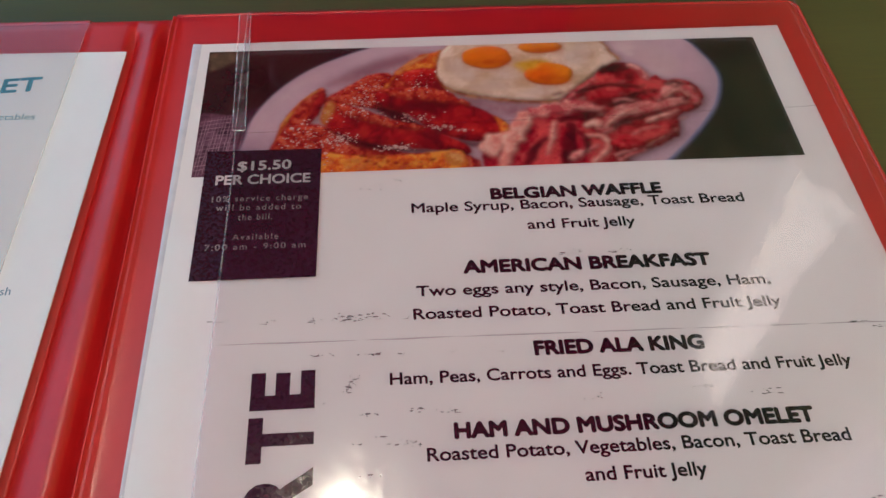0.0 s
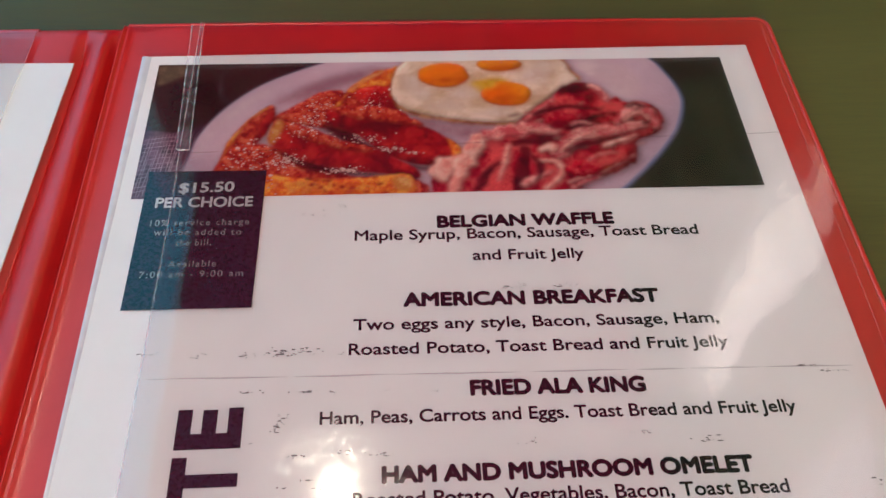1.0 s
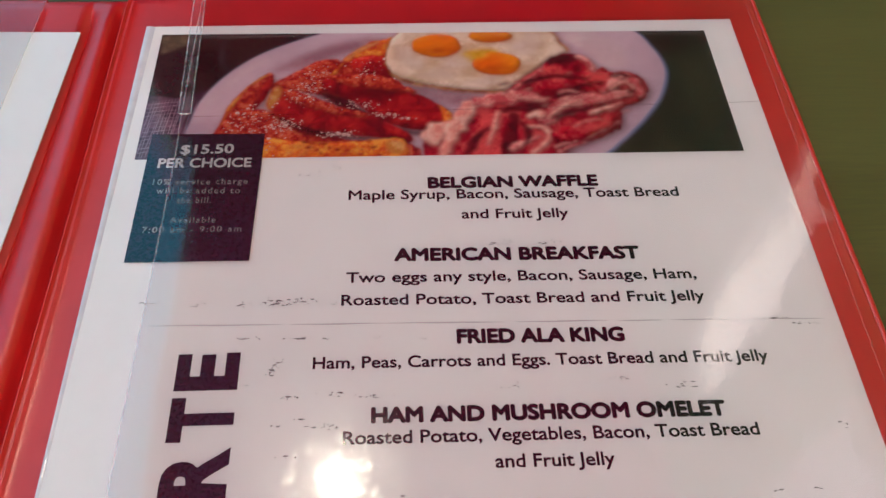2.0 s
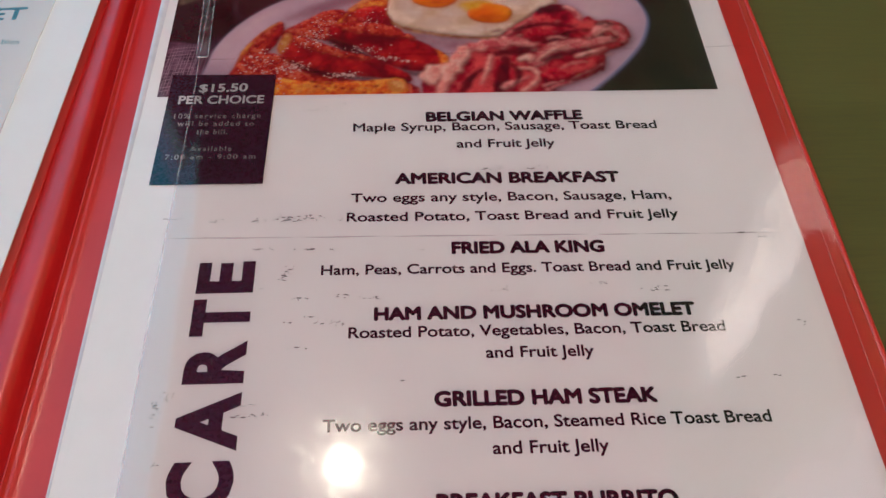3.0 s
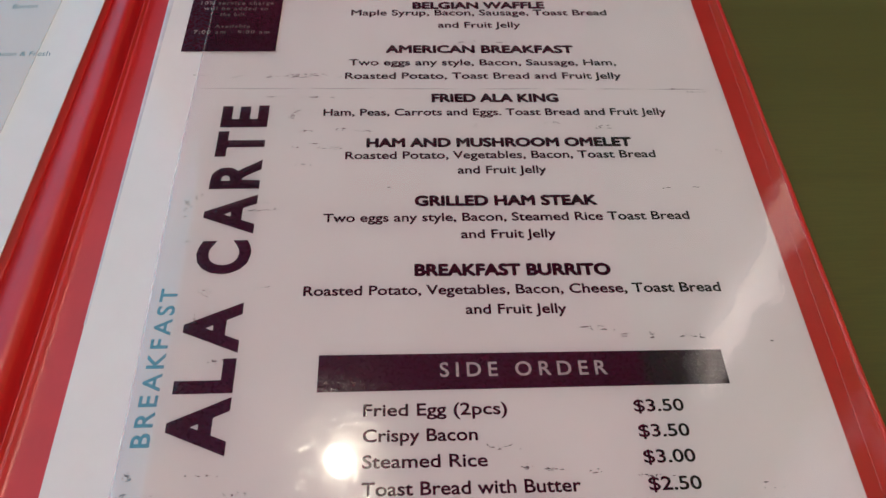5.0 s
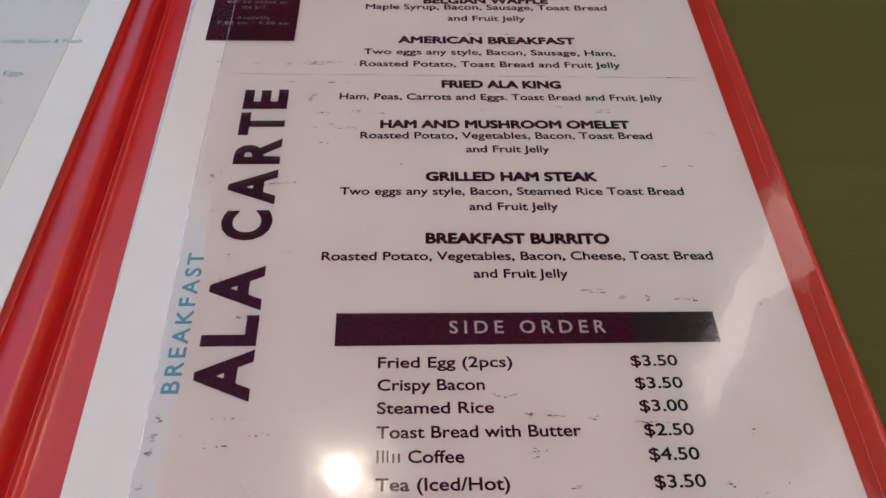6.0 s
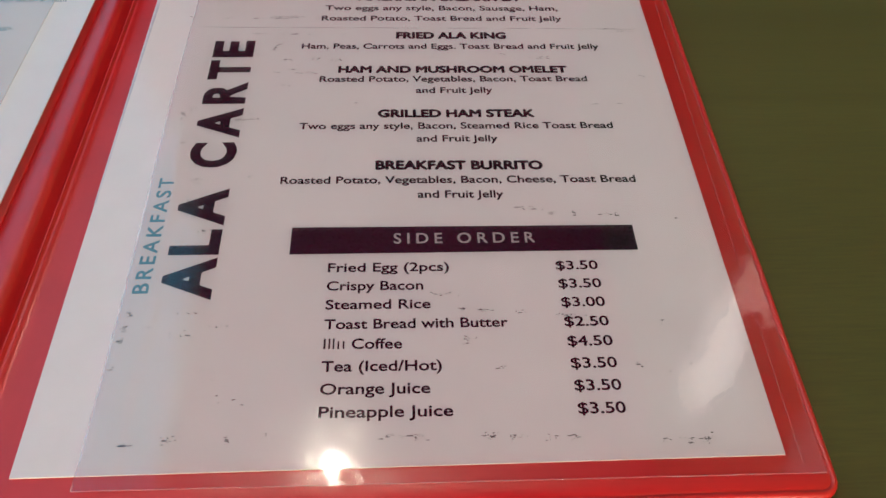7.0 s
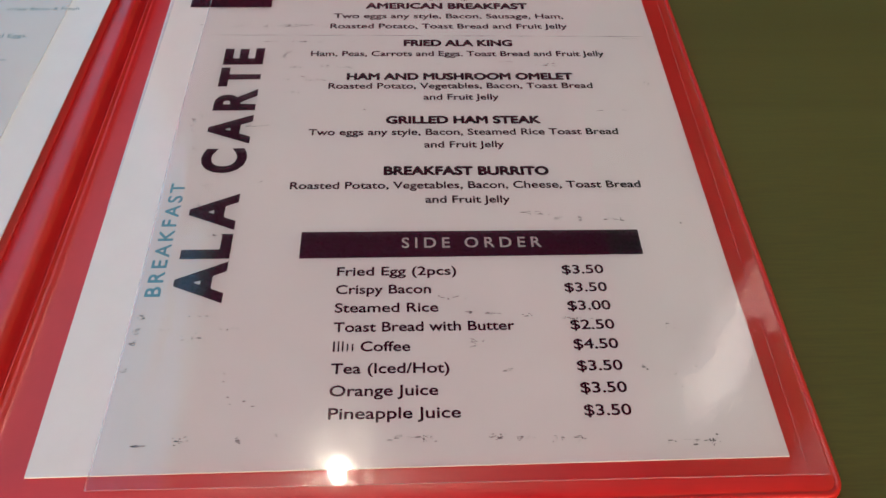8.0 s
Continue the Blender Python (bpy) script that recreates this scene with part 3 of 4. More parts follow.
def picture_part(name, chosen, colour, parent, label):
    """The cells of one kind, as one flat printed mesh that carries its colours."""
    jj, ii = np.nonzero(chosen)
    if not len(jj):
        return None
    stride = PW + 1
    quads = np.stack([jj * stride + ii, jj * stride + ii + 1, (jj + 1) * stride + ii + 1, (jj + 1) * stride + ii], 1)
    used, faces = np.unique(quads, return_inverse=True)
    faces = faces.reshape(-1, 4)
    vy, vx = used // stride, used % stride
    pos = np.stack([(PX0 + vx * (PX1 - PX0) / PW) * MM, (PY0 + vy * (PY1 - PY0) / PH) * MM, np.full(len(used), TOP + 0.06 * MM)], 1)
    me = bpy.data.meshes.new(name)
    me.from_pydata(pos.tolist(), [], faces.tolist())
    corner = colour[np.minimum(vy, PH - 1), np.minimum(vx, PW - 1)]
    layer = me.color_attributes.new("print", "FLOAT_COLOR", "POINT")
    layer.data.foreach_set("color", np.concatenate([corner, np.ones((len(used), 1))], 1).astype(np.float32).ravel())
    me.materials.append(P_PRINT)
    ob = new(name, me)
    ob.parent = parent
    return tagged(ob, label)


P_PRINT = ink("picture_print", (0.1, 0.1, 0.1), (0.1, 0.1, 0.1))
dots = P_PRINT.node_tree.nodes.new("ShaderNodeAttribute")
dots.attribute_name = "print"
P_PRINT.node_tree.links.new(dots.outputs["Color"], P_PRINT.node_tree.nodes["Principled BSDF"].inputs["Base Color"])

P_DARK = tone((0.016, 0.007, 0.006), (0.042, 0.020, 0.016), 45, 6, 0.2, kind="ground")
# olive tinge copies the wall's reflection into this dark ground's colour
P_SHADE = tone((0.018, 0.019, 0.011), (0.042, 0.042, 0.022), 60, 6, 0.2, soft=6)
P_OLIVE = tone((0.10, 0.085, 0.045), (0.17, 0.14, 0.08), 150, soft=2)
P_CLOTH = tone((0.050, 0.022, 0.042), (0.16, 0.085, 0.13), 300, 5, 0.2, kind="cloth")
P_THREAD = tone((0.24, 0.17, 0.23), (0.42, 0.33, 0.39), 600, soft=0)
P_GLASS = tone((0.05, 0.035, 0.045), (0.12, 0.09, 0.11), 300, soft=2)
P_PLATE = tone((0.60, 0.50, 0.60), (0.78, 0.69, 0.77), 40, 3, 0.4, kind="plate")
P_PLATE_LIT = tone((0.74, 0.66, 0.70), (0.86, 0.80, 0.82), 60, soft=4)
P_RIM = tone((0.26, 0.36, 0.60), (0.38, 0.46, 0.68), 80, soft=2)
P_PLATE_SHADE = tone((0.40, 0.24, 0.30), (0.56, 0.40, 0.46), 80, soft=5)
P_TOAST = tone((0.28, 0.010, 0.008), (0.68, 0.16, 0.07), 420, 6, 0.24, (0.52, 0.042, 0.016), 1.5, 1, 0.45, "toast")
P_TOAST_RED = tone((0.16, 0.002, 0.005), (0.62, 0.030, 0.020), 160, 6, 0.2, (0.40, 0.007, 0.010), 3.5, 1, 0.6, "toast")
P_TOAST_DEEP = tone((0.05, 0.002, 0.003), (0.12, 0.006, 0.005), 200, soft=3)
P_GOLD = tone((0.56, 0.07, 0.012), (0.86, 0.44, 0.06), 230, 6, 0.2, (0.74, 0.20, 0.022), 1.5, 1, 0.3, "toast")
P_GOLD_LIGHT = tone((0.66, 0.32, 0.06), (0.84, 0.58, 0.20), 300, soft=2)
P_SUGAR = tone((0.58, 0.40, 0.34), (0.86, 0.76, 0.70), 900, soft=0)
P_EGG = tone((0.62, 0.54, 0.36), (0.86, 0.83, 0.68), 150, 5, 0.2, None, 1.8, 1, 0.35, "egg")
P_EGG_PALE = tone((0.78, 0.73, 0.60), (0.86, 0.84, 0.75), 200, soft=5)
P_EGG_EDGE = tone((0.36, 0.12, 0.02), (0.68, 0.36, 0.12), 300, soft=2, shade=0.5, kind="egg")
P_YOLK = tone((0.84, 0.20, 0.003), (0.86, 0.34, 0.008), 60, 2, 0.3, None, 2.0, 1, 0.15)
P_YOLK_DEEP = tone((0.66, 0.14, 0.004), (0.78, 0.23, 0.006), 120, 3, soft=4)
P_YELLOW = tone((0.80, 0.52, 0.02), (0.86, 0.66, 0.06), 120, 3, soft=3)
P_BACON = tone((0.20, 0.002, 0.010), (0.72, 0.10, 0.10), 150, 6, 0.18, (0.46, 0.008, 0.026), 2.0, 1, 0.5, "bacon")
P_BACON_DEEP = tone((0.05, 0.002, 0.004), (0.15, 0.006, 0.010), 200, soft=2, round_off=1.0)
P_BACON_PINK = tone((0.58, 0.11, 0.12), (0.84, 0.46, 0.40), 200, 6, 0.2, None, 1.6, 2, 0.45)
P_BACON_FAT = tone((0.74, 0.34, 0.28), (0.86, 0.66, 0.54), 180, 5, 0.2, None, 1.8, 2, 0.45)

print_shape("food_picture", [(PX0 - 1, PY0 - 1), (PX1 + 1, PY0 - 1), (PX1 + 1, PY1 + 1), (PX0 - 1, PY1 + 1)], 3, P_DARK)
print_shape("picture_shade", smooth_loop([(150, 262), (206, 262), (206, 311), (196, 314), (186, 309), (178, 290)], 4, 0.6, 3), 4, P_SHADE)
print_shape("picture_olive_patch", [(6.0, 323.2), (15.9, 323.3), (15.7, 318.2), (7.0, 313.4)], 4, P_OLIVE)
print_shape("picture_cloth", smooth_loop([(4.5, 290.3), (15.8, 291.7), (28.5, 295.0), (24, 282.3), (20.4, 272.2), (12, 262), (4.7, 262)], 3, 0.2), 5, P_CLOTH, "printed woven cloth")
rng = random.Random(3)
for k in range(16):
    x = 6.5 + k * 1.05
    y1 = min(290 + (x - 6) * 0.15, 291.5)
    print_shape("picture_thread", ribbon([(x - 1.6 + rng.uniform(-.3, .3), 264.5), (x + rng.uniform(-.4, .4), 278), (x + 1.4, y1)], 0.30, 0.16, 5, 0.8, k), 6, P_THREAD)
for k in range(14):
    y = 265 + k * 1.8
    print_shape("picture_thread", ribbon([(5.9, y), (13, y + 1.2 + rng.uniform(-.4, .4)), (19 + 0.2 * k, y + 1.6)], 0.26, 0.14, 5, 0.8, 30 + k), 6, P_THREAD)
PLATE = [(20.7, 262.0), (21.9, 282.2), (24.7, 292.0), (31.0, 302.1), (40.2, 311.3), (51.0, 318.0), (65.6, 324.3), (88.2, 331.2), (129.1, 334.0), (159.7, 330.0), (177.0, 324.3),
         (182.7, 315.7), (185.5, 306.9), (185.0, 299.5), (180.7, 289.1), (172.5, 278.2), (164.2, 269.7), (157.0, 263.6), (139.3, 256.0), (86.8, 251.5), (43.9, 257.1)]
print_shape("picture_plate_rim", smooth_loop([(x + (0.9 if x > 110 else 0.1), y - (0.5 if x > 110 else 0)) for x, y in PLATE], 6, 0.0), 7, P_RIM)
print_shape("picture_plate", smooth_loop(PLATE, 6, 0.05), 8, P_PLATE, "printed white plate")
print_shape("picture_plate_lit", smooth_loop([(150, 322), (163, 323), (172, 316), (172, 306), (164, 304), (160, 311)], 5, 0.8, 4), 9, P_PLATE_LIT)
print_shape("picture_plate_lit", ribbon([(24, 281), (27, 291), (36, 303), (47, 312)], 1.5, 2.5, 6, 0.5, 5), 9, P_PLATE_LIT)
print_shape("picture_plate_shade", smooth_loop([(92, 297), (104, 294), (118, 291), (119, 287), (110, 287), (100, 291)], 5, 0.6, 6), 9, P_PLATE_SHADE)
print_shape("picture_plate_shade", smooth_loop([(46, 304), (56, 312), (68, 318), (80, 321), (86, 318), (70, 312), (58, 306)], 5, 0.6, 8), 9, P_PLATE_SHADE)
# toast
print_shape("picture_toast", smooth_loop([(71.0, 309.0), (80.5, 318.5), (84.8, 319.8), (89.0, 321.0), (87.9, 312.4), (88.4, 300.0), (76.3, 301.8)], 6, 0.5, 1), 10, P_GOLD, "printed toast slice")
print_shape("picture_toast", smooth_loop([(46.2, 295.8), (53.5, 302.7), (62.6, 309.2), (68.5, 310.1), (72.4, 308.7), (84.0, 311.5), (87.8, 306.9), (87.6, 298.9), (76.3, 288.9), (61.4, 292.9)], 6, 0.6, 2), 11, P_TOAST)
print_shape("picture_toast", ribbon([(72, 309.5), (77, 314.5), (84, 319.5)], 1.0, 1.6, 6, 0.6, 2), 12, P_GOLD_LIGHT)
print_shape("picture_toast", smooth_loop([(74, 309), (82, 312), (87.8, 309), (87.8, 299), (78, 301.5)], 6, 0.8, 2), 12, P_TOAST_RED)
print_shape("picture_toast", ribbon([(66, 298), (69, 304), (71.5, 308.5)], 1.8, 0.9, 6, 0.7, 12), 12, P_GOLD)
print_shape("picture_toast", smooth_loop([(30.5, 272), (32.2, 282.9), (34.6, 290.0), (40.5, 298.3), (45.9, 303.4), (47.8, 300.4), (47.1, 296.5), (44.4, 290.2), (41.1, 281.2), (40.8, 272)], 6, 0.4, 3), 12, P_TOAST)
print_shape("picture_toast", ribbon([(31.5, 276), (33.6, 286), (39, 296), (45.6, 302.9)], 1.4, 1.2, 7, 0.7, 3), 13, P_GOLD)
print_shape("picture_toast", smooth_loop([(42, 287), (44, 297), (46.5, 301), (47.2, 296), (45, 290)], 5, 0.5, 31), 13, P_TOAST_RED)
print_shape("picture_toast", smooth_loop([(32.4, 262), (32.9, 281.9), (41.5, 285.9), (48.0, 284.7), (58.0, 280.1), (74.1, 271.8), (93.4, 270.1), (92.8, 262)], 6, 0.6, 4), 13, P_TOAST)
print_shape("picture_toast_shadow", smooth_loop([(63, 294), (72, 291), (84, 281), (95, 275.5), (105, 275.2), (97, 273), (84, 277.5), (70, 286)], 5, 0.4, 7), 14, P_TOAST_DEEP)
print_shape("picture_toast", smooth_loop([(66.2, 301.3), (76.3, 302.4), (87.9, 300.8), (92.1, 295.9), (101.1, 290.1), (109.0, 282.1), (108.1, 276.5), (96.4, 275.2), (84.4, 280.0), (73.9, 290.0), (64.7, 294.8)], 6, 0.3, 5), 15, P_TOAST_RED, "printed toast stick")
print_shape("picture_toast", smooth_loop([(66.5, 300.8), (78, 302), (88, 300), (97, 293), (88, 294), (76, 296)], 6, 0.9, 15), 16, P_TOAST)
print_shape("picture_toast", smooth_loop([(104.5, 287), (109, 282.2), (108.2, 277), (105.2, 277.6), (105.5, 282)], 5, 0.3, 16), 16, P_GOLD)
print_shape("picture_toast_shadow", smooth_loop([(48, 284.5), (60, 278.5), (75, 273.9), (92, 271.3), (75, 271.6), (58, 275)], 5, 0.5, 8), 15, P_TOAST_DEEP)
print_shape("picture_toast", smooth_loop([(46.7, 292.5), (48.8, 297.0), (59.0, 292.7), (69.0, 287.4), (80.4, 283.4), (84.4, 280.6), (94.4, 273.8), (94.1, 269.6), (87.3, 271.4), (75.5, 273.4), (61.1, 276.9), (49.7, 282.9), (46.1, 287.0)], 6, 0.3, 6), 16, P_TOAST_RED, "printed toast stick")
print_shape("picture_toast", smooth_loop([(48.8, 296.5), (59, 292.5), (70, 287), (81, 283), (76, 281.5), (64, 285), (54, 290)], 6, 0.8, 17), 17, P_TOAST)
print_shape("picture_toast", smooth_loop([(46.6, 292), (48.8, 296.4), (50.8, 294.5), (49.6, 290), (47.3, 285.6), (46.2, 287)], 5, 0.3, 18), 18, P_GOLD_LIGHT)
print_shape("picture_crust", smooth_loop([(46.4, 272.1), (58.3, 271.1), (74.1, 270.6), (87.3, 271.9), (92.4, 270.8), (92.8, 262), (77.2, 262), (46, 262)], 6, 0.4, 7), 17, P_GOLD, "printed golden crust")
print_shape("picture_crust", smooth_loop([(86.5, 271), (91.5, 270.6), (92.4, 266), (89, 265), (86.6, 267)], 5, 0.3, 20), 18, P_GOLD_LIGHT)
for k in range(26):
    x = rng.uniform(48, 86)
    print_shape("picture_crumb", ellipse(x, rng.uniform(264.5, 271), rng.uniform(0.5, 1.6), rng.uniform(0.3, 0.7), rng.uniform(-20, 20), 9, 0.5, k), 18, rng.choice((P_TOAST, P_GOLD_LIGHT, P_TOAST_RED)))
for cx, cy, sx, sy, n in ((52.5, 278.5, 3.0, 1.5, 150), (71, 274.2, 3.6, 0.7, 110), (60, 295.5, 3.5, 1.8, 80), (77, 287.5, 5, 1.2, 70), (86, 282.6, 2.5, 0.7, 60), (92.5, 281, 2, 0.5, 20), (40, 280, 4, 4, 110), (56, 290, 5, 1.4, 60), (80, 304, 4, 3, 60), (62, 303, 4, 2, 60), (44, 272, 4, 3, 60)):
    for k in range(n):
        x, y = rng.gauss(cx, sx), rng.gauss(cy, sy)
        r = abs(rng.gauss(0, 0.17)) + 0.06
        print_shape("sugar", ellipse(x, y, r * rng.uniform(1, 1.7), r, rng.uniform(-30, 30), 7, 0.7, k), 19, P_SUGAR)
# eggs
EGG = [(86.5, 311.6), (89.4, 321.4), (98.3, 326), (118.3, 327.5), (144.1, 324.6), (149.5, 317.6), (151.4, 312.7), (143.8, 307.8), (135.9, 300.7), (128.4, 293.9), (116.4, 294.0), (104.0, 296.0), (92.2, 299.8), (87.4, 305.3)]
print_shape("picture_egg_edge", smooth_loop([(x + (0.8 if x > 140 else -0.1), y - (1.5 if y < 306 else -0.1)) for x, y in EGG], 6, 0.7, 2), 14, P_EGG_EDGE)
print_shape("picture_egg", smooth_loop(EGG, 6, 0.5, 1), 16, P_EGG, "printed fried egg")
for cx, cy, rx, ry in ((93, 313, 3, 4), (112, 307.5, 5, 2.6), (104, 302, 6, 2.5), (122, 298.5, 6, 2), (137, 316, 6, 4), (97, 308, 4, 3), (141, 321, 4, 2)):
    print_shape("picture_egg_pale", ellipse(cx, cy, rx, ry, 10, 24, 0.5, cx), 17, P_EGG_PALE)
print_shape("picture_yolk", ellipse(120.6, 311.4, 7.2, 3.6, 0, 28, 0.35, 3), 18, P_YELLOW)
for cx, cy, rx, ry in ((104.7, 316.7, 9.2, 6.2), (124.5, 321.6, 8.0, 3.6), (126.0, 306.9, 9.0, 6.1)):
    print_shape("picture_yolk", ellipse(cx, cy, rx, ry, 0, 28, 0.10, cx), 19, P_YOLK, "printed orange yolk")
    print_shape("picture_yolk", ellipse(cx + 1.2, cy - ry * 0.45, rx * 0.75, ry * 0.38, 0, 20, 0.2, cx), 20, P_YOLK_DEEP)
print_shape("picture_yolk", ellipse(118.5, 311.6, 5.0, 1.9, 0, 20, 0.5, 6), 21, P_YELLOW)
print_shape("picture_egg_pale", ellipse(113.5, 309, 2.4, 1.8, 0, 20, 0.6, 8), 21, P_EGG_PALE)
# bacon
BACON = [(99.5, 271.5), (102.6, 276.0), (110.0, 277.4), (116.2, 287.0), (124.9, 289.7), (131.3, 296.5), (141.0, 304.3), (144.4, 308.4), (152.8, 311.8), (158.2, 308.1), (159.8, 303.1), (163.6, 304.6), (167.0, 301.8),
         (172.9, 302.0), (177.1, 298.1), (177.9, 292.8), (175.0, 287.7), (167.6, 284.1), (165.1, 275.5), (157.8, 270.9), (148.1, 267.6), (140.3, 262), (103.8, 262), (98.5, 266.8)]
print_shape("picture_bacon_shadow", smooth_loop([(x + 0.6, y - 0.9) for x, y in BACON], 5, 0.9, 3), 21, P_PLATE_SHADE)
print_shape("picture_bacon", smooth_loop(BACON, 5, 0.8, 1), 22, P_BACON, "printed bacon rashers")
STRIPS = [(P_BACON_FAT, [(99.5, 270), (104, 275), (110, 277.5)], 7, 4), (P_BACON_FAT, [(117, 288.5), (111.8, 280.8), (108.8, 273.4), (104.7, 263)], 5.5, 3.4), (P_BACON_PINK, [(116, 288), (125.9, 289.6), (133.5, 291.0), (141.5, 288)], 5, 3),
          (P_BACON_DEEP, [(125.3, 283.9), (133.9, 285.6), (145, 286.5)], 2.6, 2.2), (P_BACON_DEEP, [(129.8, 283.0), (127.9, 272.9), (125.2, 263)], 3.4, 3.0), (P_BACON_FAT, [(124.5, 284), (122.8, 276), (119.5, 268)], 1.6, 0.9),
          (P_BACON_PINK, [(139.0, 277.5), (146, 284.5), (153, 288), (160, 289), (171.2, 292.0)], 5.2, 3.6), (P_BACON_FAT, [(141, 279.5), (147, 285.5), (154, 288.6)], 1.6, 1.2), (P_BACON_DEEP, [(142.6, 280.2), (152.5, 284.3), (162.1, 286.2)], 2.2, 1.2),
          (P_BACON_FAT, [(133.0, 276.2), (138.5, 276.0), (141, 272), (138, 267.5), (133.5, 264.5)], 1.5, 1.7), (P_BACON_PINK, [(127, 266), (132, 269.5), (138, 272.4)], 2.6, 1.2), (P_BACON_DEEP, [(131, 279.5), (134, 273.5), (132, 268)], 1.6, 1.0),
          (P_BACON_PINK, [(161.1, 291.9), (167, 297.5), (170.4, 299.9), (174.0, 296.3), (175.4, 289.5)], 3.2, 3.0), (P_BACON_FAT, [(164, 293), (170, 297), (173.5, 293)], 1.2, 1.0), (P_BACON_DEEP, [(166, 299.8), (169.5, 301.2), (172.8, 299.5)], 1.6, 1.0),
          (P_BACON_PINK, [(154.5, 310.8), (159.0, 307.5), (160.3, 302.0)], 2.6, 2.0), (P_BACON_DEEP, [(144, 307), (150, 309.6), (154, 308.5)], 3.0, 2.0), (P_BACON_DEEP, [(133.4, 297.0), (145.5, 300.5), (156.9, 299.0)], 1.6, 1.2),
          (P_BACON_PINK, [(131, 294), (136, 299), (142, 304)], 2.0, 1.2), (P_BACON_DEEP, [(143.9, 289.7), (154.4, 295.4), (163, 297.1)], 1.8, 1.2), (P_BACON_FAT, [(155, 282.0), (162, 284.2), (168, 287)], 1.8, 1.0),
          (P_BACON_PINK, [(141.7, 267.0), (152.5, 271.2), (166, 278.4)], 1.4, 1.2), (P_BACON, [(141.7, 271), (152.5, 275), (165.4, 281)], 5.4, 4.0), (P_BACON_FAT, [(149, 276), (154, 278.5), (160, 279.5)], 0.9, 0.6), (P_GOLD, [(150, 271.8), (154, 272.8), (157, 274.2)], 1.8, 1.0),
          (P_BACON_DEEP, [(112, 264), (116, 271), (121, 277)], 2.4, 1.8), (P_BACON_PINK, [(142.5, 264.5), (148, 267.5), (153, 269)], 1.4, 0.8), (P_BACON_FAT, [(134, 280.6), (137.5, 282), (140.5, 280.4)], 2.4, 2.4), (P_BACON_PINK, [(146, 292), (150, 293), (154, 291.4)], 1.4, 0.9)]
for k, (mat, line, w0, w1) in enumerate(STRIPS):
    print_shape("picture_rasher", ribbon(line, w0 * 1.5, w1 * 1.5, 8, 0.7, k), 23 + (k % 3) * 0.5, mat)
for k in range(170):
    x, y = rng.uniform(105, 172), rng.uniform(265, 304)
    if (x - 140) / 36 + 0.2 > (287 - y) / 26 > -0.85 + (150 - x) / 110 and abs(y - (0.33 * (x - 110) + 277)) < 14:
        r = abs(rng.gauss(0, 0.5)) + 0.22
        print_shape("picture_fleck", ribbon([(x - r * 2, y - r * 0.5), (x, y + rng.uniform(-.2, .2)), (x + r * 2, y + r)], r, r * 0.7, 3, 0.8, k), 25, rng.choice((P_BACON_PINK, P_BACON_DEEP, P_BACON_FAT, P_BACON)))
# glass edge behind the plate
print_shape("picture_glass_edge", ribbon([(28.5, 321), (28.3, 312), (30.2, 306.5), (32.6, 303.8)], 0.9, 1.2, 8, 0.3, 2), 6, P_GLASS)

printed, on_top = develop()
right_side = np.arange(PW)[None, :] * CELL + PX0 > 120
picture = picture_part("food_picture", (on_top == 0) & ~right_side, printed, page, "printed breakfast picture, dark brown ground")
picture_part("picture_backdrop", (on_top == 0) & right_side, printed, picture, "printed dark ground behind the plate, tinted with the mirrored olive wall")
for kind, words in (("cloth", "printed woven cloth"), ("plate", "printed white plate"), ("toast", "printed golden red toast sticks"), ("egg", "printed fried eggs with orange yolks"), ("bacon", "printed red bacon rashers")):
    picture_part("picture_" + kind, on_top == KINDS.index(kind), printed, picture, words)


# ---- the facing page ----
left_page = thing("menu_page", "white printed menu page tucked in the facing panel", "menu page", group="menu pages")
part("paper", sheet([(-249.0, -9.0), (-36.8, -3.0), (-23.6, 325.5), (-238.0, 329.0)], 4.0 * MM, TOP), PAPER, left_page)
for text, x0, x1, y0, y1, cap, w in (("ET", -63.0, -50.0, 305.9, 306.6, 7.4, 0.3), ("etables", -60.5, -48.5, 292.7, 292.5, 3.0, 0.0), ("Bacon", -62.0, -52.3, 251.6, 252.0, 3.0, 0.0),
                                     ("crispy Bacon & Fresh", -71.6, -40.0, 222.3, 222.3, 2.9, 0.0), ("ed Eggs.", -71.5, -57.0, 202.0, 202.1, 3.0, 0.0)):
    write(text, x0, x1, y0, y1, cap, DEEP_TEAL, left_page, w, name="text_line")
part("rule_line", flat([(-95.0, 185.9), (-61.2, 186.2), (-61.2, 186.7), (-95.0, 186.4)], 3), DEEP_TEAL, left_page)


# ---- clear sleeves ----
def film_height(x, y, seed):
    """Gentle buckles of the plastic, mm."""
    h = 0.12 * noise.noise((x * 0.012, y * 0.008, seed)) + 0.06 * noise.noise((x * 0.035, y * 0.022, seed + 3))
    if seed == 1:
        h += 0.10 * math.exp(-((x - 26 - 2.0 * noise.noise((y * 0.03, 2, 0))) / 3.2) ** 2) * min(1, max(0, (300 - y) / 40))
        k = max(0.0, (x - 165) / 50)
        h += k * (0.26 * noise.noise((x * 0.045, y * 0.025, 11)) + 0.075 * noise.noise((x * 0.10, y * 0.06, 21)) + 0.018 * noise.noise((x * 0.25, y * 0.2, 31)))
        h += 0.012 * math.exp(-((y - 201) / 1.0) ** 2) + 0.012 * math.exp(-((y - 283.5 - 0.02 * (x - 100)) / 0.8) ** 2)
    return h


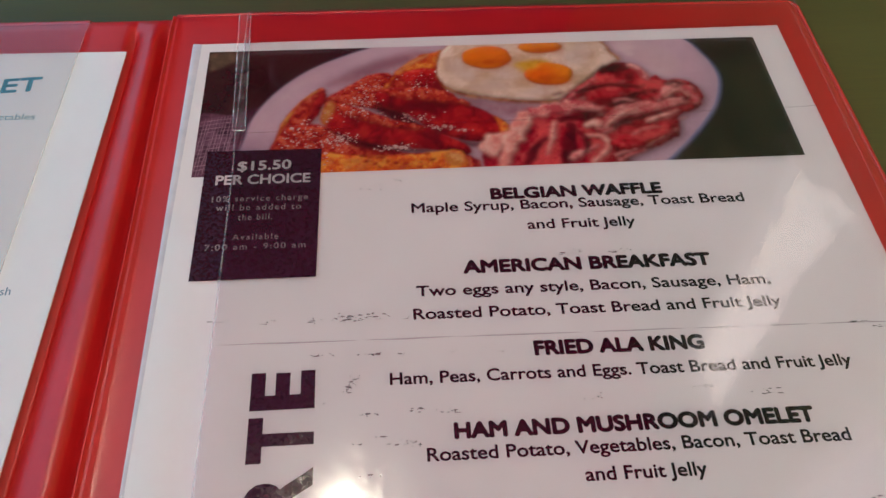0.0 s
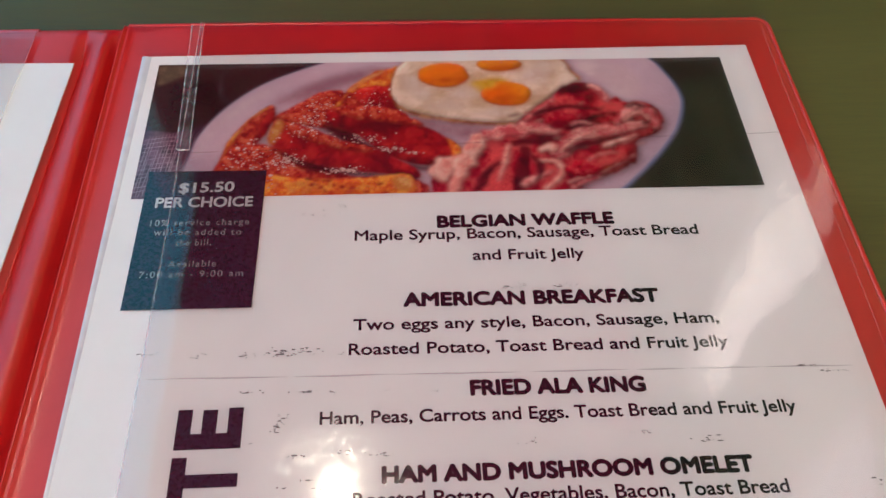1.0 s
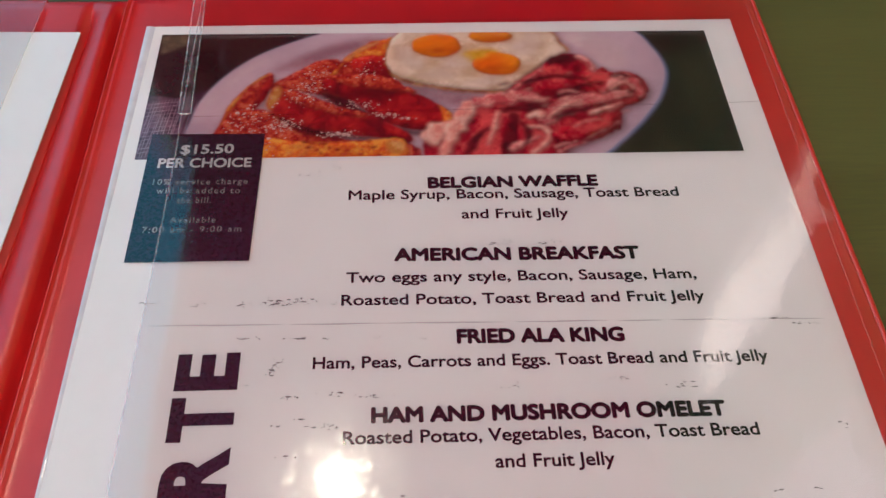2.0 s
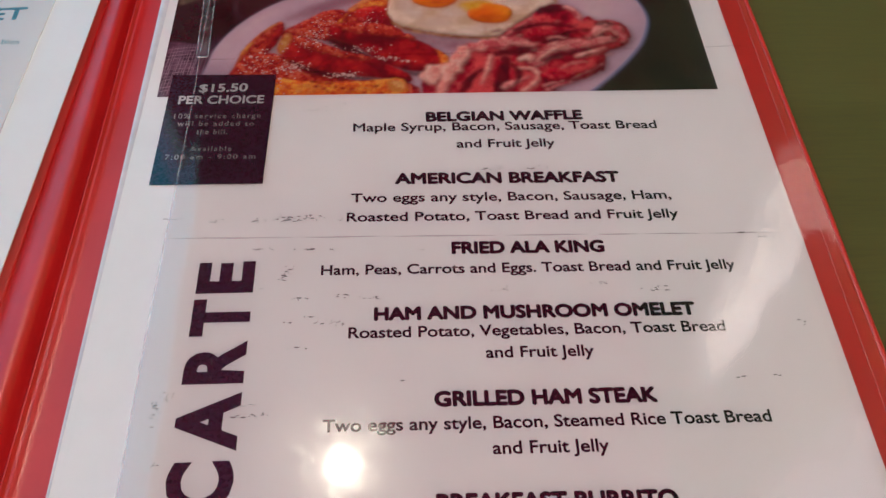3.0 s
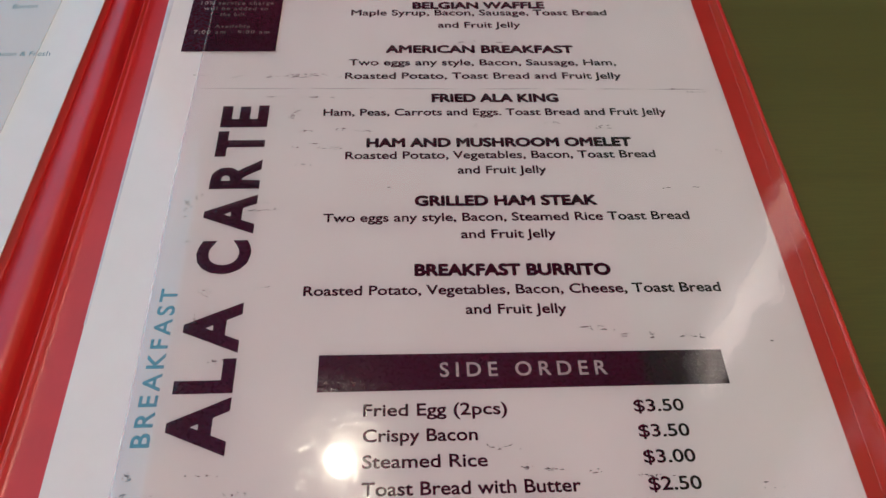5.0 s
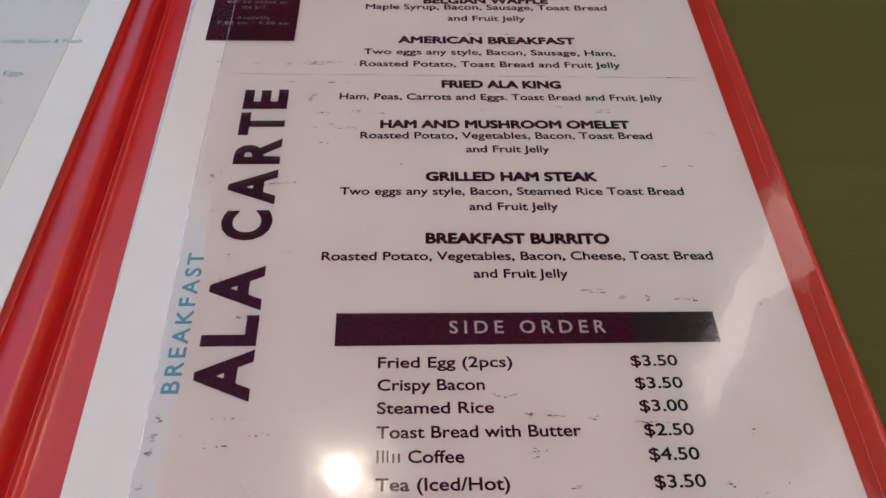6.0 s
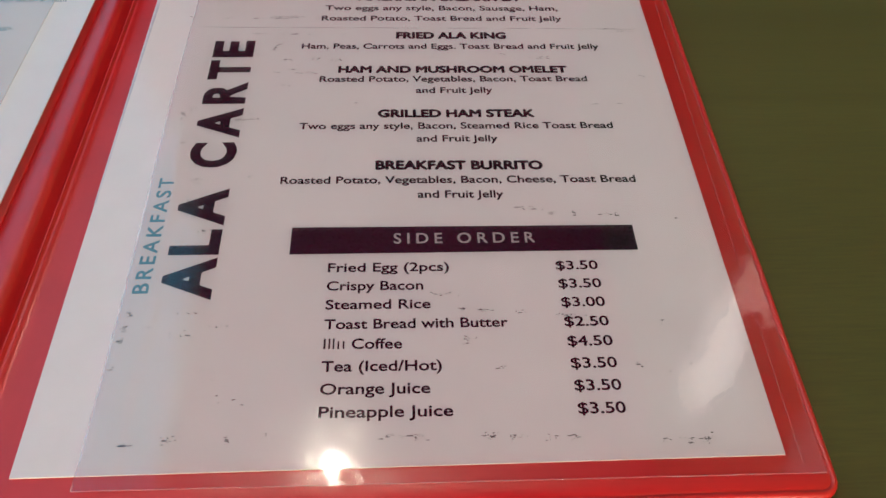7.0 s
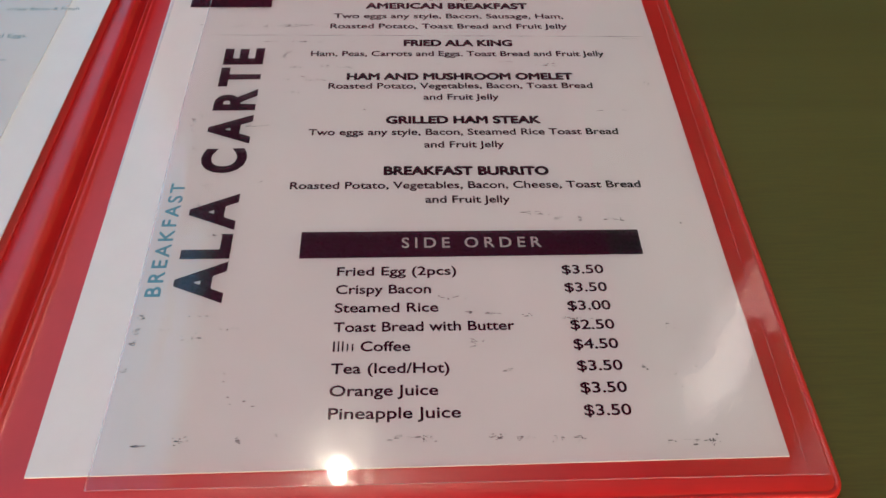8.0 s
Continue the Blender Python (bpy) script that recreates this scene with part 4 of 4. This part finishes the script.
def film_mesh(left, right, y0, y1, seed, nx=90, ny=330, base=0.95):
    bm = bmesh.new()
    rows = []
    for j in range(ny + 1):
        y = y0 + (y1 - y0) * j / ny
        a, c = left(y), right(y)
        row = []
        for i in range(nx + 1):
            x = a + (c - a) * i / nx
            row.append(bm.verts.new((x * MM, y * MM, TOP + (base + film_height(x, y, seed)) * MM)))
        rows.append(row)
    for a, c in zip(rows, rows[1:]):
        for i in range(nx):
            bm.faces.new((a[i], a[i + 1], c[i + 1], c[i]))
    return bm


def right_edge(y):
    return 225.6 + 0.8 * (y + 6) / 351


def laminate_edge(y):
    return 220.0 + 4.0 * (y + 6) / 351


def left_edge(y):
    return 18.2 + 0.5 * math.sin(y * 0.03) * (1 if y < 275 else 0.3)


sleeve = thing("clear_sleeve", "clear scuffed plastic sleeve over the printed page", "plastic sleeve", group="clear sleeves")
film = part("film", film_mesh(left_edge, right_edge, -6.2, 345.5, 1), FILM, sleeve, "glossy see-through film", True)
film.visible_shadow = False


def bead(points, r, sides=6):
    """A thin welded bead along a line of (x, y, z), mm."""
    bm = bmesh.new()
    rings = []
    for i, p in enumerate(points):
        a, c = points[max(i - 1, 0)], points[min(i + 1, len(points) - 1)]
        d = math.dist(a[:2], c[:2]) or 1
        nx, ny = -(c[1] - a[1]) / d, (c[0] - a[0]) / d
        rings.append([bm.verts.new(((p[0] + nx * r * math.cos(2 * math.pi * k / sides)) * MM, (p[1] + ny * r * math.cos(2 * math.pi * k / sides)) * MM, TOP + (p[2] + 0.6 * r * math.sin(2 * math.pi * k / sides)) * MM)) for k in range(sides)])
    for a, c in zip(rings, rings[1:]):
        for k in range(sides):
            m = (k + 1) % sides
            bm.faces.new((a[k], a[m], c[m], c[k]))
    return bm


def edge_line(fx, y0, y1, seed, n=160, jitter=0.12):
    return [(fx(y) + jitter * noise.noise((y * 0.2, seed, 0)), y, 0.97 + film_height(fx(y), y, seed) + 0.05 * noise.noise((y * 0.7, seed, 2))) for y in (y0 + (y1 - y0) * i / n for i in range(n + 1))]


part("edge_weld", bead(edge_line(left_edge, -6.2, 345.5, 1), 0.26), FILM_EDGE, sleeve, "", True).visible_shadow = False
part("laminate_margin", bead([(p[0], p[1], 0.5) for p in edge_line(laminate_edge, -4.0, 338, 4)], 0.09), FILM_EDGE, page, "clear edge of the laminate beyond the paper", True).visible_shadow = False
part("edge_weld", bead(edge_line(right_edge, -6.2, 345.5, 1), 0.08), FILM_EDGE, sleeve, "", True).visible_shadow = False
part("edge_weld", bead([(18.2 + 207.4 * i / 80, -6.2 + 0.1 * noise.noise((i * 0.3, 0, 4)), 0.95 + film_height(18.2 + 207.4 * i / 80, -6.2, 1)) for i in range(81)], 0.13), FILM_EDGE, sleeve, "", True).visible_shadow = False


def ribbed_tab():
    """The folded strip at the mouth of the sleeve, with fine cross ribs."""
    bm = bmesh.new()
    rows = []
    for j in range(181):
        y = 283.0 + 61 * j / 180
        a = 17.2 - 2.2 * (y - 283) / 60
        ribs = 0.22 * (1 + math.sin(y * 2 * math.pi / 1.9)) if y < 328 else 0.05
        end = min(1, (y - 283) / 1.5)
        row = [bm.verts.new(((a + 4.4 * u) * MM, y * MM, TOP + (1.05 + end * (h + ribs * (0.2 < u < 0.8))) * MM)) for u, h in ((0, 0), (0.07, 0.45), (0.16, 0.35), (0.3, 0.2), (0.5, 0.22), (0.7, 0.2), (0.84, 0.35), (0.93, 0.45), (1, 0))]
        rows.append(row)
    for a, c in zip(rows, rows[1:]):
        for i in range(len(a) - 1):
            bm.faces.new((a[i], a[i + 1], c[i + 1], c[i]))
    return bm


part("ribbed_tab", ribbed_tab(), FILM_RIB, sleeve, "ribbed clear plastic strip", True).visible_shadow = False
for side in (0.15, 4.25):
    part("tab_rail", bead([(17.2 - 2.2 * (y - 283) / 60 + side + 0.1 * noise.noise((y * 0.4, side, 0)), y, 1.45 + 0.12 * noise.noise((y * 0.9, side, 5))) for y in (283 + 61 * i / 90 for i in range(91))], 0.24), RAIL, sleeve, "bright moulded edge", True).visible_shadow = False
part("tab_rail", bead([(17.3 + 0.43 * i, 283.0 - 0.25 * math.sin(math.pi * i / 10), 1.4) for i in range(11)], 0.3), RAIL, sleeve, "bright moulded edge", True).visible_shadow = False


def crease(points, width):
    """A broken hairline fold across the film."""
    bm = bmesh.new()
    rng = random.Random(int(points[0][1]))
    (x0, y0), (x1, y1) = points
    x = x0
    while x < x1:
        e = min(x1, x + rng.uniform(12, 45))
        n = 8
        rows = []
        for i in range(n + 1):
            xx = x + (e - x) * i / n
            yy = y0 + (y1 - y0) * (xx - x0) / (x1 - x0) + 0.25 * noise.noise((xx * 0.08, y0, 0))
            w = width * (0.25 + 0.75 * math.sin(math.pi * i / n)) / 2
            rows.append([bm.verts.new((xx * MM, (yy + k * w) * MM, TOP + (0.99 + film_height(xx, yy, 1)) * MM)) for k in (-1, 1)])
        for a, c in zip(rows, rows[1:]):
            bm.faces.new((a[0], c[0], c[1], a[1]))
        x = e + rng.uniform(0, 3)
    return bm


for ends, w in ((((20.0, 202.0), (211.0, 199.4)), 0.5), (((20.0, 281.8), (222.0, 286.1)), 0.35)):
    part("crease_line", crease(ends, w), FILM_CREASE, sleeve, "fine fold line in the plastic").visible_shadow = False


def scratches():
    """Hair scratches in the plastic."""
    rng = random.Random(21)
    bm = bmesh.new()
    for cx, cy, w, h, n, tilt in ((198, 271, 4, 6, 26, 60), (172, 276, 10, 3, 8, 20), (60, 160, 30, 40, 10, 80), (110, 60, 40, 40, 10, 40), (195, 130, 10, 60, 8, 75), (78, 12, 14, 8, 14, 100), (84, 112, 14, 12, 10, 100)):
        for _ in range(n):
            x, y = rng.gauss(cx, w * 0.6), rng.gauss(cy, h * 0.6)
            a = radians(tilt + rng.gauss(0, 22))
            length, r = rng.uniform(0.8, 3.6), rng.uniform(0.02, 0.045)
            pts = [(x + length * t * math.cos(a + 0.15 * t), y + length * t * math.sin(a + 0.15 * t)) for t in (-0.5, 0, 0.5)]
            rows = [[bm.verts.new(((px - k * r * math.sin(a)) * MM, (py + k * r * math.cos(a)) * MM, TOP + (0.985 + film_height(px, py, 1)) * MM)) for k in (-1, 1)] for px, py in pts]
            for p, q in zip(rows, rows[1:]):
                bm.faces.new((p[0], q[0], q[1], p[1]))
    return bm


tagged(part("scratches", scratches(), FILM_EDGE, sleeve, "fine pale scratches in the plastic"), kind="stuff").visible_shadow = False


def specks():
    """Flecks of toner stuck to the plastic, in rows where old print touched it."""
    rng = random.Random(11)
    bm = bmesh.new()
    rows = [(19, 209.5, 3, 1.2, 6), (32, 208.5, 3, 1, 6), (46, 208.5, 3, 1, 5), (54, 209, 4, 1.4, 16), (62, 208.6, 6, 1.2, 14), (70, 208, 2, 0.6, 3),
            (22, 196, 0.6, 0.6, 1), (47, 197.5, 3, 0.5, 5), (62, 197, 5, 0.6, 8), (70, 196.5, 1, 0.5, 2), (84, 196.5, 1, 0.5, 2), (96, 196, 1, 0.5, 2), (57, 189, 2.5, 1.8, 9), (55, 186.5, 1, 1, 3),
            (48, 183, 2, 0.3, 3), (60, 179.5, 4, 0.6, 7), (72, 180, 3, 0.6, 6), (82, 179, 5, 0.7, 9), (120, 181, 3, 0.8, 5), (150, 182.5, 4, 0.6, 7), (166, 180, 4, 1, 8),
            (58, 171.5, 1, 0.6, 3), (70, 171, 4, 0.8, 12), (64, 173, 2, 0.5, 3), (60, 163, 3, 0.4, 3), (90, 152, 0.5, 0.4, 2), (120, 228, 4, 1.4, 12), (136, 228, 4, 0.8, 6), (62, 256, 8, 2, 9), (70, 259, 3, 1, 5),
            (24, 146, 1.5, 3.5, 12), (27, 149, 2, 1.5, 7), (50, 143, 6, 0.8, 9), (48, 146, 5, 0.5, 5), (26, 130, 1, 1, 4), (34, 110, 2, 2, 7), (33, 100, 2, 2, 5), (52, 112, 3, 0.8, 4),
            (150, 95, 5, 1.2, 8), (160, 92, 2, 1.4, 7), (168, 92, 1.5, 1.4, 6), (181, 91.5, 4, 1, 10), (40, 86, 2, 1, 4),
            (127, 52, 1.2, 1.2, 6), (134, 51.5, 3, 0.9, 10), (145, 50.5, 2, 0.9, 5), (160, 49, 6, 0.8, 9), (128, 41, 3, 2, 8), (121, 58, 4, 1, 7), (138, 30, 2, 1, 4), (190, 45, 8, 1.5, 4), (180, 30, 2, 1, 4), (196, 31, 5, 8, 5),
            (42, 52, 5, 0.3, 6), (52, 47, 4, 0.5, 5), (30, 47, 4, 0.5, 4), (40, 43, 5, 2.5, 6), (22, 52, 0.8, 1.4, 9), (21.5, 47, 0.8, 1.2, 8), (21, 42, 0.9, 1.4, 9), (20.5, 32, 0.8, 1.2, 7), (50, 30, 5, 4, 4), (60, 20, 8, 4, 4),
            (30, 7, 2, 1, 6), (42, 8.5, 2.4, 1.6, 10), (58, 8.5, 1.4, 1.4, 6), (68, 9, 2, 1, 3), (105, 8, 4, 1.2, 8), (112, 7.5, 3, 1.2, 9), (132, 7.5, 2.5, 1.4, 9), (140, 7, 3, 1.2, 8), (150, 6.5, 3, 1.2, 9), (158, 6.5, 2, 1, 5),
            (182, 5, 2, 1, 5), (190, 5, 3, 1.2, 8), (195, 5, 1.5, 1.6, 12), (195, 150, 1, 1, 1), (207, 167, 1, 1, 2), (204, 90, 1, 1, 1), (206, 198, 5, 0.5, 8), (197, 200, 4, 0.4, 5), (186, 150, 2, 0.6, 2)]
    for cx, cy, w, h, n in rows:
        for _ in range(int(n * 2.2)):
            x, y = cx + rng.gauss(0, w * 0.55), cy + rng.gauss(0, h * 0.5)
            r = abs(rng.gauss(0.08, 0.09)) + 0.05
            st = rng.choice((0.8, 1.0, 1.5, 2.6, 4.0))
            z = TOP + (0.85 + film_height(x, y, 1)) * MM
            m = rng.randint(5, 7)
            a0 = rng.uniform(0, 6)
            vs = [bm.verts.new(((x + r * st * rng.uniform(0.5, 1.2) * math.cos(a0 + k * 2 * math.pi / m)) * MM, (y + r * rng.uniform(0.5, 1.2) * math.sin(a0 + k * 2 * math.pi / m)) * MM, z)) for k in range(m)]
            bm.faces.new(vs)
    return bm


tagged(part("toner_specks", specks(), TONER, sleeve, "dark toner flecks stuck to the plastic"), kind="stuff")

left_sleeve = thing("clear_sleeve", "clear glossy plastic sleeve over the facing page", "plastic sleeve", group="clear sleeves")
lf = part("film", film_mesh(lambda y: -256.0, lambda y: -39.2 - 0.043 * (342 - y), -10, 341.8, 2, 60, 120), FILM, left_sleeve, "glossy see-through film", True)
lf.visible_shadow = False
part("edge_weld", bead(edge_line(lambda y: -39.2 - 0.043 * (342 - y), -10, 341.8, 2), 0.16), FILM_EDGE, left_sleeve, "", True).visible_shadow = False
